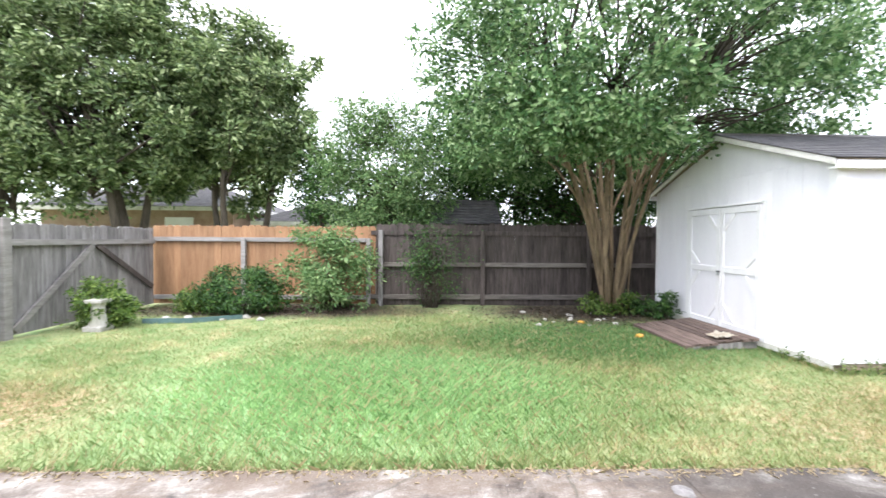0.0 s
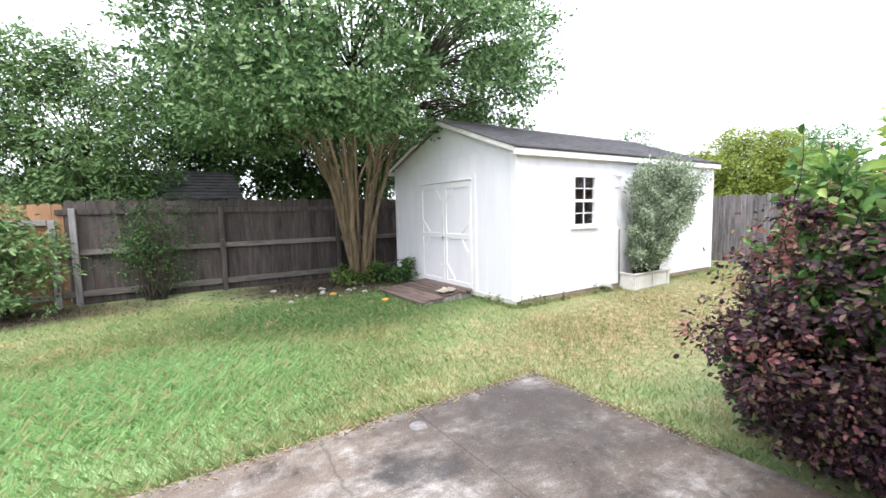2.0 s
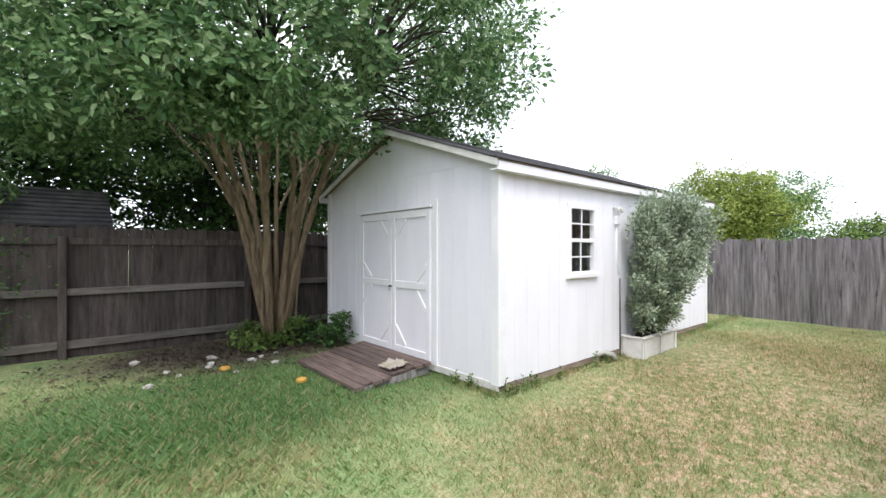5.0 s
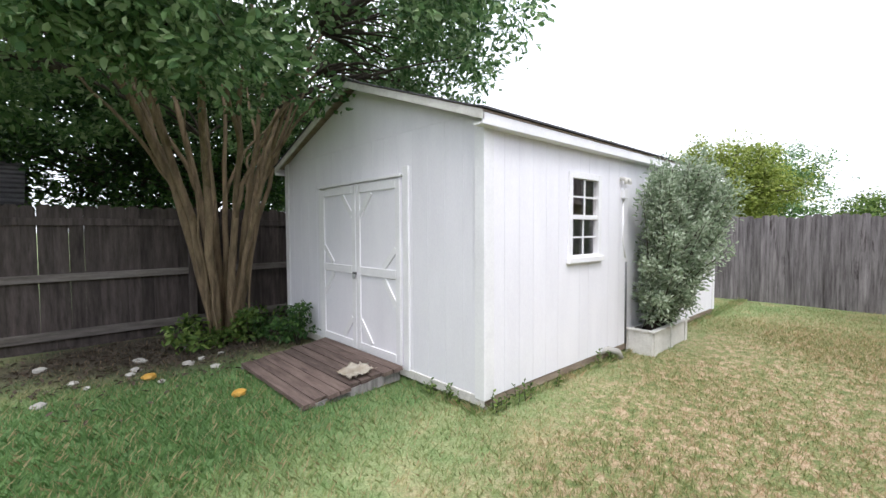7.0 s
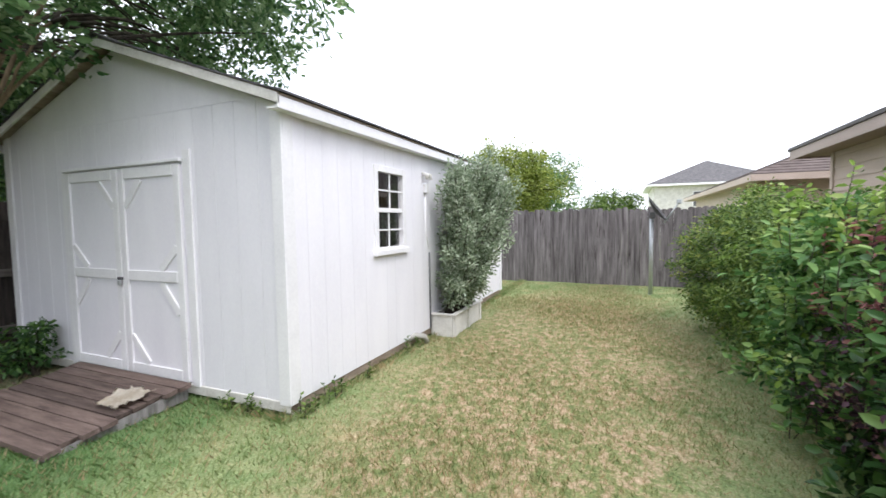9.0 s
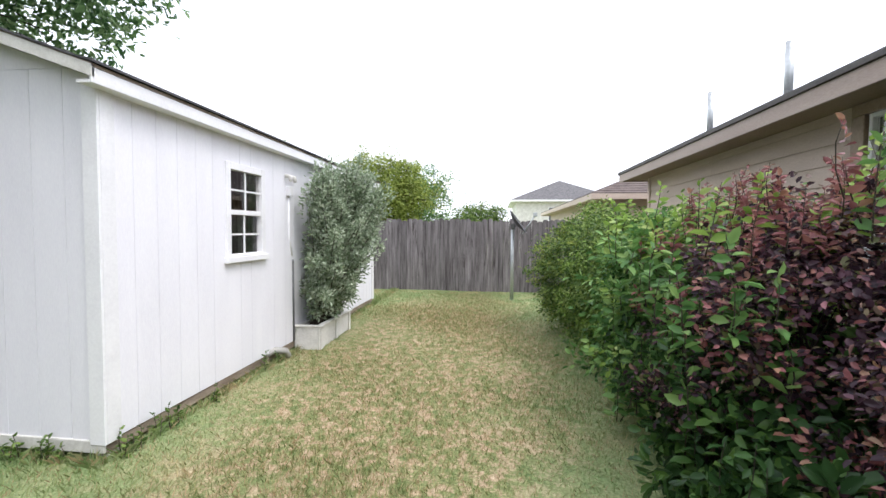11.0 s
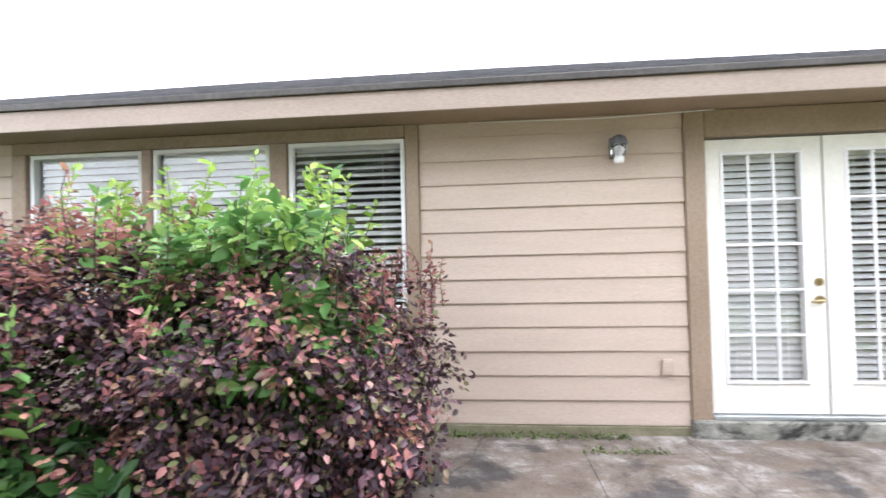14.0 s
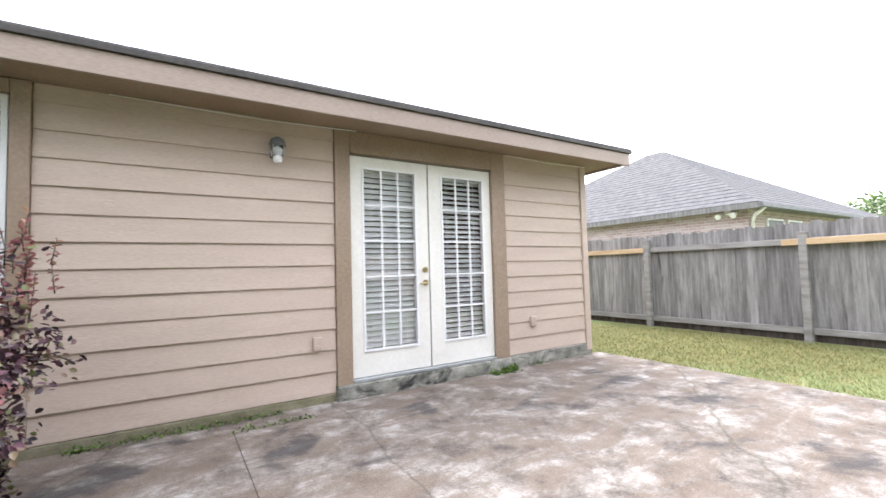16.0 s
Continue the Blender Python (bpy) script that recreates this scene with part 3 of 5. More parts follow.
def build_house_shell():
    bm = bmesh.new()
    y0, y1 = WALL_Y - 0.16, WALL_Y - 0.02
    for x0, x1, z0, z1 in ((WEST, -1.16, 0, 2.5), (-1.16, 0.46, 2.18, 2.5), (0.46, 2.70, 0, 2.5), (2.70, 5.96, 0, 0.92), (2.70, 5.96, 2.29, 2.5), (5.96, EAST, 0, 2.5), (-1.16, 0.46, -0.1, 0.12)):
        box(bm, x0, y0, z0, x1, y1, z1)
    part("wall", bm, INSIDE, house)
    part("wall", cube(WEST + 0.004, -10.0, -0.1, WEST + 0.15, y0, 2.5), BRICK, house, "brown brick end wall")
    part("wall", cube(EAST - 0.15, -10.0, -0.1, EAST - 0.004, y0, 2.5), TAN, house)
    part("wall", cube(WEST, -10.2, -0.1, EAST, -10.0, 2.5), BRICK, house)
    bm = bmesh.new()
    box(bm, WEST, WALL_Y - 0.02, -0.12, -1.36, WALL_Y + 0.015, 0.112, 0.006)
    part("footing", bm, FOUNDATION, house)
    part("footing", cube(0.6, WALL_Y - 0.02, -0.12, 10.9, WALL_Y + 0.012, 0.044, 0.006), MOSS, house, "mossy concrete footing")
    # siding boards, each lapped over the one below
    def board_mesh(length):
        b = bmesh.new()
        prism(b, [(0, 0, 0.005), (0, 0.021, 0), (0, 0.025, 0.003), (0, 0.025, 0.012), (0, 0.009, 0.20), (0, 0, 0.20)], (length, 0, 0))
        return mesh_of("siding_board", b, TAN)
    runs = [(WEST + 0.09, -1.365, 13, 0.115, 0.1755), (0.605, 2.595, 13, 0.048, 0.185), (6.12, 8.5, 13, 0.08, 0.185), (8.504, EAST - 0.09, 13, 0.08, 0.185), (2.6, 6.1, 4, 0.048, 0.185)]
    for x0, x1, rows, low, rise in runs:
        me = board_mesh(x1 - x0)
        for i in range(rows):
            piece("siding_board", me, house, pose(x0, WALL_Y - 0.02 + 0.0015 * (i % 2), low + rise * i))
    part("corner_trim", cube(WEST - 0.012, WALL_Y - 0.1, 0.03, WEST + 0.085, WALL_Y + 0.022, SOFFIT, 0.004), TAN, house)
    part("corner_trim", cube(EAST - 0.085, WALL_Y - 0.1, 0.03, EAST + 0.012, WALL_Y + 0.022, SOFFIT, 0.004), TAN, house)
    part("frieze_board", cube(WEST + 0.09, WALL_Y - 0.004, SOFFIT - 0.028, -1.37, WALL_Y + 0.016, SOFFIT), TAN, house)
    # eaves
    part("soffit", cube(WEST - 0.33, -10.5, SOFFIT, EAST + 0.42, EAVE_Y - 0.024, SOFFIT + 0.012), TAN_DARK, house, "brown painted soffit")
    part("fascia", cube(WEST - 0.35, EAVE_Y - 0.022, SOFFIT - 0.045, EAST + 0.44, EAVE_Y, 2.496, 0.003), FASCIA, house)
    part("fascia", cube(WEST - 0.352, -10.5, SOFFIT - 0.03, WEST - 0.33, EAVE_Y - 0.024, 2.515, 0.003), FASCIA, house)
    part("fascia", cube(EAST + 0.42, -10.5, SOFFIT - 0.03, EAST + 0.442, EAVE_Y - 0.024, 2.515, 0.003), FASCIA, house)
    part("drip_edge", cube(WEST - 0.38, EAVE_Y - 0.05, 2.497, EAST + 0.47, EAVE_Y + 0.022, 2.542, 0.003), DRIP, house)
    # hip roof in courses
    roof = roof_plane_house()
    for x, y, z0, z1, r in ((7.86, -1.5, 2.9, 3.66, 0.048), (9.8, -1.5, 2.9, 3.66, 0.048)):
        bm = tube(bmesh.new(), [(x, y, z0), (x, y, z1)], [r, r], 10)
        part("vent_pipe", bm, STEEL, house, "grey roof vent pipe")


def roof_plane_house():
    slope, rise = 0.447, 4.9
    x0, x1, y0, y1, z0 = WEST - 0.37, EAST + 0.46, EAVE_Y + 0.012, -10.55, 2.543
    bm = bmesh.new()
    def ring(f, dz):
        return [(x0 + f * rise, y0 - f * rise, z0 + f * rise * slope + dz), (x1 - f * rise, y0 - f * rise, z0 + f * rise * slope + dz), (x1 - f * rise, y1 + f * rise, z0 + f * rise * slope + dz), (x0 + f * rise, y1 + f * rise, z0 + f * rise * slope + dz)]
    courses = 32
    for i in range(courses):
        a, b = ring(i / courses, 0.012), ring((i + 1) / courses, 0.002)
        c = ring(i / courses, 0.002)
        va, vb, vc = ([bm.verts.new(p) for p in q] for q in (a, b, c))
        for j in range(4):
            bm.faces.new([va[j], va[(j + 1) % 4], vb[(j + 1) % 4], vb[j]])
            bm.faces.new([vc[j], vc[(j + 1) % 4], va[(j + 1) % 4], va[j]])
    top = [bm.verts.new(p) for p in ring(1.0, 0.003)]
    bm.faces.new(top)
    bmesh.ops.remove_doubles(bm, verts=bm.verts[:], dist=0.0005)
    return part("roof", bm, SHINGLE, house, "grey asphalt shingle roof")


def blind(x0, x1, z0, z1, y, step, tilt, label):
    b = thing("window_blind", ((x0 + x1) / 2, y, z0), label, "blind", "blinds of the house")
    part("headrail", cube(x0, y - 0.025, z1 - 0.04, x1, y + 0.02, z1, 0.003), BLIND, b)
    bm = bmesh.new()
    wide = step * 0.98
    prism(bm, [(0, -wide / 2, 0), (0, 0, 0.004), (0, wide / 2, 0), (0, wide / 2, -0.0025), (0, 0, 0.0015), (0, -wide / 2, -0.0025)], (x1 - x0, 0, 0))
    me = mesh_of("slat", bm, BLIND)
    z = z1 - 0.06
    while z > z0 + 0.02:
        piece("slat", me, b, pose(x0, y, z, tilt + random.uniform(-3, 3), 0, 0))
        z -= step
    for f in (0.18, 0.82):
        x = x0 + (x1 - x0) * f
        part("cord", cube(x - 0.002, y + 0.024, z0 + 0.02, x + 0.002, y + 0.027, z1 - 0.04), BLIND, b)
    return b


def build_french_doors():
    y = WALL_Y
    # brown casing with a darker reveal
    part("door_trim", cube(0.46, y - 0.02, 0.03, 0.60, y + 0.028, 2.385, 0.004), TAN_DARK, house, "brown painted door trim")
    part("door_trim", cube(-1.36, y - 0.02, 0.03, -1.175, y + 0.028, 2.385, 0.004), TAN_DARK, house)
    part("door_trim", cube(-1.172, y - 0.02, 2.185, 0.457, y + 0.028, 2.385, 0.004), TAN_DARK, house)
    part("doorstep", cube(-1.36, y - 0.12, -0.12, 0.61, y + 0.06, 0.105, 0.01), FOUNDATION, house, "stained concrete door step")
    part("threshold", cube(-1.17, y - 0.1, 0.107, 0.455, y + 0.03, 0.135, 0.004), STEEL, house)
    for x0, x1, glass_tint in ((-0.362, 0.45, 0), (-1.168, -0.378, 1)):
        z0, z1 = 0.142, 2.168
        yb, yf = y - 0.05, y - 0.008
        door = part("french_door", door_leaf(x0, x1, z0, z1, yb, yf), DOORPAINT, house, "cream-white French door with fifteen panes" if not glass_tint else "cream-white French door with open blind slats")
        gx0, gx1, gz0, gz1 = x0 + (0.15 if x0 > -1 else 0.12), x1 - (0.13 if x0 > -1 else 0.165), z0 + 0.24, z1 - 0.12
        bm = bmesh.new()
        for i in range(1, 3):
            x = gx0 + (gx1 - gx0) * i / 3
            box(bm, x - 0.009, yf - 0.012, gz0, x + 0.009, yf + 0.003, gz1)
        for i in range(1, 5):
            z = gz0 + (gz1 - gz0) * i / 5
            box(bm, gx0, yf - 0.0115, z - 0.009, gx1, yf + 0.0025, z + 0.009)
        part("muntin_grid", bm, WHITE_TRIM, door)
        bm = bmesh.new()
        for a, b, c, d in ((gx0 - 0.022, gx0, gz0 - 0.022, gz1 + 0.022), (gx1, gx1 + 0.022, gz0 - 0.022, gz1 + 0.022), (gx0, gx1, gz0 - 0.022, gz0), (gx0, gx1, gz1, gz1 + 0.022)):
            box(bm, a, yf - 0.01, c, b, yf + 0.012, d, 0.003)
        part("glazing_bead", bm, WHITE_TRIM, door)
        pane = cube(gx0, yf - 0.022, gz0, gx1, yf - 0.018, gz1)
        part("pane", pane, GLASS, door).visible_shadow = False
        blind(gx0 - 0.02, gx1 + 0.02, gz0 - 0.03, gz1 + 0.03, y - 0.085, 0.052, -64 if not glass_tint else -44, "closed white slatted blind behind the French door" if not glass_tint else "half-open white slatted blind behind the French door")
    # recessed dark strip in place of the shaded gap between the leaves
    part("weatherstrip", cube(-0.3775, y - 0.05, 0.14, -0.3625, y - 0.026, 2.165), DARKMETAL, house, "dark strip standing in for the shaded gap between the door leaves")
    lock = thing("door_handle", (-0.31, y, 1.02), "brass door lever and deadbolt on the French door", "door handle")
    for z, r in ((1.10, 0.028), (0.97, 0.03)):
        bm = bmesh.new()
        tube(bm, [(-0.315, y - 0.012, z), (-0.315, y + 0.008, z)], [r, r], 14)
        part("rose", bm, BRASS, lock)
    part("lever", tube(bmesh.new(), [(-0.315, y, 0.97), (-0.315, y + 0.045, 0.97), (-0.29, y + 0.052, 0.968), (-0.225, y + 0.05, 0.962)], [0.011, 0.011, 0.011, 0.008], 8), BRASS, lock)
    part("thumb_turn", cube(-0.322, y + 0.008, 1.085, -0.308, y + 0.026, 1.115, 0.003), BRASS, lock)


def door_leaf(x0, x1, z0, z1, yb, yf):
    bm = bmesh.new()
    gx0, gx1, gz0, gz1 = x0 + (0.15 if x0 > -1 else 0.12), x1 - (0.13 if x0 > -1 else 0.165), z0 + 0.24, z1 - 0.12
    box(bm, x0, yb, z0, gx0, yf, z1)
    box(bm, gx1, yb, z0, x1, yf, z1)
    box(bm, gx0, yb, z0, gx1, yf, gz0)
    box(bm, gx0, yb, gz1, gx1, yf, z1)
    return bm


def build_house_windows():
    y = WALL_Y
    part("window_trim", cube(2.60, y - 0.02, 0.8, 2.70, y + 0.03, 2.385, 0.004), TAN_DARK, house, "brown painted window trim")
    part("window_trim", cube(2.703, y - 0.02, 2.29, 6.1, y + 0.03, 2.385, 0.004), TAN_DARK, house)
    part("window_trim", cube(5.97, y - 0.02, 0.8, 6.1, y + 0.03, 2.287, 0.004), TAN_DARK, house)
    part("window_sill", cube(2.703, y - 0.02, 0.8, 5.967, y + 0.04, 0.92, 0.004), TAN_DARK, house)
    spans = ((2.71, 3.66), (3.82, 4.83), (4.93, 5.95))
    for a, b in ((3.67, 3.81), (4.84, 4.92)):
        part("mullion", cube(a, y - 0.03, 0.922, b, y + 0.026, 2.288, 0.004), TAN_DARK, house)
    for i, (x0, x1) in enumerate(spans):
        bm = bmesh.new()
        for a, b, c, d in ((x0, x0 + 0.035, 0.925, 2.285), (x1 - 0.035, x1, 0.925, 2.285), (x0 + 0.035, x1 - 0.035, 0.925, 0.965), (x0 + 0.035, x1 - 0.035, 2.25, 2.285)):
            box(bm, a, y - 0.05, c, b, y + 0.008, d, 0.003)
        win = part("window", bm, WHITE_TRIM, house, "white-framed sash window")
        part("pane", cube(x0 + 0.036, y - 0.035, 0.966, x1 - 0.036, y - 0.031, 2.249), GLASS, win).visible_shadow = False
        blind(x0 + 0.03, x1 - 0.03, 0.94, 2.27, y - 0.09, 0.06, -36 if i == 0 else -64, "open white slatted blind in the window" if i == 0 else "closed white slatted blind in the window")


build_house_shell()
build_french_doors()
build_house_windows()


def wall_lamp():
    x, y, z = 1.10, WALL_Y + 0.02, 2.10
    lamp = thing("wall_lamp", (x, y, z), "dark metal outdoor wall lamp with clear glass", "lamp")
    part("back_plate", cube(x - 0.045, y - 0.01, z - 0.05, x + 0.045, y + 0.016, z + 0.11, 0.008), DARKMETAL, lamp)
    part("arm", tube(bmesh.new(), [(x, y, z + 0.085), (x, y + 0.05, z + 0.095), (x, y + 0.075, z + 0.085)], [0.014] * 3, 8), DARKMETAL, lamp)
    part("hood", lathe(bmesh.new(), x, y + 0.082, [(0.064, z + 0.035), (0.066, z + 0.05), (0.052, z + 0.09), (0.024, z + 0.108)], 18), DARKMETAL, lamp)
    part("glass_shade", lathe(bmesh.new(), x, y + 0.082, [(0.042, z - 0.045), (0.054, z - 0.03), (0.056, z + 0.033)], 18), GLASS, lamp)
    for k in range(4):
        a = math.pi / 4 + k * math.pi / 2
        px, py = x + 0.06 * math.cos(a), y + 0.082 + 0.06 * math.sin(a)
        part("cage_bar", tube(bmesh.new(), [(px, py, z + 0.034), (px, py, z - 0.045)], [0.004, 0.004], 6), STEEL, lamp)
    part("socket", lathe(bmesh.new(), x, y + 0.082, [(0.028, z - 0.098), (0.036, z - 0.08), (0.034, z - 0.05)], 14), WHITE_TRIM, lamp, "white bulb socket")
    part("bulb", lathe(bmesh.new(), x, y + 0.082, [(0.012, z - 0.042), (0.028, z - 0.01), (0.024, z + 0.015), (0.006, z + 0.03)], 12), WHITE_TRIM, lamp)


def outlet(x, z):
    y = WALL_Y + 0.02
    o = thing("power_outlet", (x, y, z), "tan painted outdoor socket box on the siding", "socket", "wall sockets")
    part("box", cube(x - 0.038, y - 0.012, z - 0.058, x + 0.038, y + 0.022, z + 0.058, 0.006), TAN, o)
    for dz in (-0.026, 0.026):
        part("socket_face", cube(x - 0.02, y + 0.022, z + dz - 0.017, x + 0.02, y + 0.027, z + dz + 0.017, 0.003), TAN, o)


wall_lamp()
outlet(0.77, 0.49)
outlet(-1.73, 0.47)
solo("cable", tube(bmesh.new(), [(2.2, WALL_Y + 0.03, 2.375), (1.2, WALL_Y + 0.035, 2.36), (0.62, WALL_Y + 0.05, 2.372), (0.4, WALL_Y + 0.05, 2.38)], [0.004] * 4, 5), WHITE_TRIM, "thin white cable sagging under the eave", "cable")
solo("cable", tube(bmesh.new(), [(-1.4, WALL_Y + 0.05, 2.375), (-2.0, WALL_Y + 0.045, 2.355), (-2.7, WALL_Y + 0.05, 2.37)], [0.004] * 3, 5), WHITE_TRIM, "thin white cable sagging under the eave", "cable")

# the whole house stands a little nearer and higher
for ob in [o for o in scene.objects if o.parent is None and (o == house or o.name.split(".")[0] in ("window_blind", "door_handle", "wall_lamp", "power_outlet", "cable"))]:
    ob.location += Vector((0.022, 0.02, 0.02))

# ---- the shed ----
SX0, SX1, SY0, SY1, SZ0, SZ1, APEX = 4.395, 10.05, 4.41, 8.10, 0.08, 2.30, 2.96
SMID = (SY0 + SY1) / 2
shed = thing("shed", (7.2, SMID, LAWN), "white painted wooden garden shed with a grey gable roof", "shed")


def grooved_panel(edges, z0, z1, place, inward):
    """Plywood sheet whose face is cut by narrow upright grooves; place turns a run along the wall into x and y."""
    face, lip, thick, gap = [], 0.0045, 0.05, 0.002
    for i, (p, q) in enumerate(zip(edges, edges[1:])):
        face += [(p, lip if i else 0), (p + (gap if i else 0), lip if i else 0), (p + (gap if i else 0), 0), (q - gap * (i < len(edges) - 2), 0), (q - gap * (i < len(edges) - 2), lip if i < len(edges) - 2 else 0)]
    outline = []
    for u, dep in face + [(edges[-1], thick), (edges[0], thick)]:
        x, y = place(u)
        pnt = (x + inward[0] * dep, y + inward[1] * dep, z0)
        if not outline or (Vector(pnt) - Vector(outline[-1])).length > 1e-5:
            outline.append(pnt)
    part("wall_panel", prism(bmesh.new(), outline, (0, 0, z1 - z0)), WHITE, shed)


def build_shed():
    # long wall towards the house, in sheets
    def sheet(x0, x1, hole=None):
        y0, y1 = SY0, SY0 + 0.05
        a, b, c, d = hole or (x1, x1, SZ0, SZ0)
        fixed = [x0] + ([a, b] if hole else []) + [x1]
        for p, q in zip(fixed, fixed[1:]):
            spans = ((SZ0, c), (d, SZ1)) if hole and p == a else ((SZ0, SZ1),)
            n = max(1, round((q - p) / 0.203))
            for z0, z1 in spans:
                grooved_panel([p + (q - p) * i / n for i in range(n + 1)], z0, z1, lambda u: (u, y0), (0, 1))
    sheet(SX0 + 0.005, 5.378)
    sheet(5.382, 6.598, (5.59, 6.11, 1.14, 1.91))
    sheet(6.602, 7.818)
    sheet(7.822, 9.038)
    sheet(9.042, SX1)
    part("wall_panel", cube(SX0, SY1 - 0.05, SZ0, SX1, SY1, SZ1), WHITE, shed)
    # gable ends: sheets below, triangle above a seam
    for x0, x1, face in ((SX0 - 0.045, SX0, 1), (SX1 - 0.05, SX1 + 0.004, 0)):
        for a, b in ((SY0, 5.30), (5.303, 7.20), (7.203, SY1)):
            if face:
                n = max(1, round((b - a) / 0.22))
                grooved_panel([a + (b - a) * i / n for i in range(n + 1)], SZ0, SZ1 + 0.01, lambda u: (x0, u), (1, 0))
            else:
                part("wall_panel", cube(x0, a, SZ0, x1, b, SZ1 + 0.01), WHITE, shed)
        bm = bmesh.new()
        prism(bm, [(x0 + 0.002, SY0, SZ1 + 0.013), (x0 + 0.002, SMID, APEX - 0.05), (x0 + 0.002, SY1, SZ1 + 0.013)], (x1 - x0 - 0.002, 0, 0))
        part("gable_panel", bm, WHITE, shed)
    f = SX0 - 0.045
    for y0, y1 in ((SY0 - 0.018, SY0 + 0.085), (SY1 - 0.085, SY1 + 0.018)):
        part("corner_trim", cube(f - 0.018, y0, SZ0 - 0.01, f - 0.001, y1, SZ1 + 0.02, 0.003), WHITE_TRIM, shed)
    part("corner_trim", cube(f - 0.0, SY0 - 0.018, SZ0 - 0.01, f + 0.10, SY0 - 0.001, SZ1 - 0.06, 0.003), WHITE_TRIM, shed)
    part("corner_trim", cube(SX1 - 0.09, SY0 - 0.018, SZ0 - 0.01, SX1 + 0.006, SY0 - 0.001, SZ1 - 0.06, 0.003), WHITE_TRIM, shed)
    # skids and feet
    part("skid", cube(f + 0.01, SY0 + 0.01, 0.0, SX1, SY0 + 0.1, SZ0 - 0.004, 0.006), RAWWOOD, shed, "stained raw timber skid")
    part("skid", cube(f + 0.01, SY1 - 0.1, 0.0, SX1, SY1 - 0.01, SZ0 - 0.004, 0.006), SILVERED, shed)
    part("skirt_board", cube(f - 0.012, SY0 + 0.0, 0.015, f + 0.008, SY1, SZ0 + 0.012, 0.004), WORN_WHITE, shed, "peeling white skirt board")
    part("floor", cube(f + 0.012, SY0 + 0.102, 0.03, SX1 - 0.01, SY1 - 0.102, SZ0 + 0.02), SILVERED, shed)
    for x in (f + 0.03, 6.2, 8.1, 9.9):
        for y in (SY0 + 0.42, SMID, SY1 - 0.42, SY0 + 0.055):
            part("foot", cube(x, y - 0.035, LAWN - 0.05, x + 0.09, y + 0.035, 0.028, 0.004), STONE, shed)
    # roof
    over, t = 0.10, 0.02
    slope = (APEX - SZ1) / (SMID - SY0)
    x0, x1 = f - 0.12, SX1 + 0.12
    for side in (-1, 1):
        ye = SMID + side * (SMID - SY0 + over)
        ze = APEX - slope * (SMID - SY0 + over)
        bm = bmesh.new()
        prism(bm, [(x0, SMID, APEX), (x0, ye, ze), (x0, ye, ze + 0.018), (x0, SMID, APEX + 0.018)], (x1 - x0, 0, 0))
        deck = part("roof_deck", bm, RAWWOOD, shed)
        bm = bmesh.new()
        rows = 14
        for i in range(rows):
            a, b = i / rows, (i + 1) / rows
            ya, yb = ye + (SMID - ye) * a + (side * 0.02 if i == 0 else 0), ye + (SMID - ye) * b
            za, zb = ze + (APEX - ze) * a, ze + (APEX - ze) * b
            prism(bm, [(x0 - 0.015, ya, za + 0.02), (x0 - 0.015, ya, za + 0.036), (x0 - 0.015, yb, zb + 0.026), (x0 - 0.015, yb, zb + 0.02)], (x1 - x0 + 0.03, 0, 0))
        part("shingles", bm, SHINGLE, deck, "dark grey asphalt shingles")
        part("fascia", cube(x0, min(ye, ye - side * 0.018), ze - 0.088, x1, max(ye, ye - side * 0.018), ze - 0.002, 0.003), WHITE_TRIM, shed)
        part("eave_soffit", cube(x0, min(ye - side * 0.02, SMID + side * (SMID - SY0) + 0.0), ze - 0.085, x1, max(ye - side * 0.02, SMID + side * (SMID - SY0)), ze - 0.07), WHITE_TRIM, shed)
        for xr in (x0 - 0.006, x1 - 0.014):
            bm = bmesh.new()
            prism(bm, [(xr, SMID, APEX - 0.055), (xr, ye, ze - 0.055), (xr, ye, ze + 0.012), (xr, SMID, APEX + 0.012)], (0.02, 0, 0))
            part("rake_board", bm, WORN_WHITE, shed)
    bm = bmesh.new()
    prism(bm, [(x0 - 0.02, SMID - 0.13, APEX - 0.13 * slope + 0.04), (x0 - 0.02, SMID, APEX + 0.055), (x0 - 0.02, SMID + 0.13, APEX - 0.13 * slope + 0.04), (x0 - 0.02, SMID, APEX + 0.035)], (x1 - x0 + 0.04, 0, 0))
    part("ridge_cap", bm, DRIP, shed)
    # unseen dark sheet, added so the window panes stay dark
    part("inner_wall", cube(SX0 + 0.3, SY0 + 0.7, SZ0 + 0.03, SX1 - 0.2, SY0 + 0.74, 2.28), DARKBOARD, shed)
    # double door with battens
    fx = f - 0.001
    y0, y1, z0, z1 = 5.45, 7.04, 0.11, 1.895
    ym = (y0 + y1) / 2
    part("door_head", cube(fx - 0.04, y0 - 0.02, z1 + 0.014, fx, y1 + 0.02, z1 + 0.04, 0.003), WHITE_TRIM, shed)
    part("door_casing", cube(fx - 0.016, y0 - 0.115, SZ0, fx, y0 - 0.03, 2.0, 0.003), WHITE_TRIM, shed)
    part("door_casing", cube(fx - 0.016, y1 + 0.02, SZ0, fx, y1 + 0.075, z1 + 0.01, 0.003), WHITE_TRIM, shed)
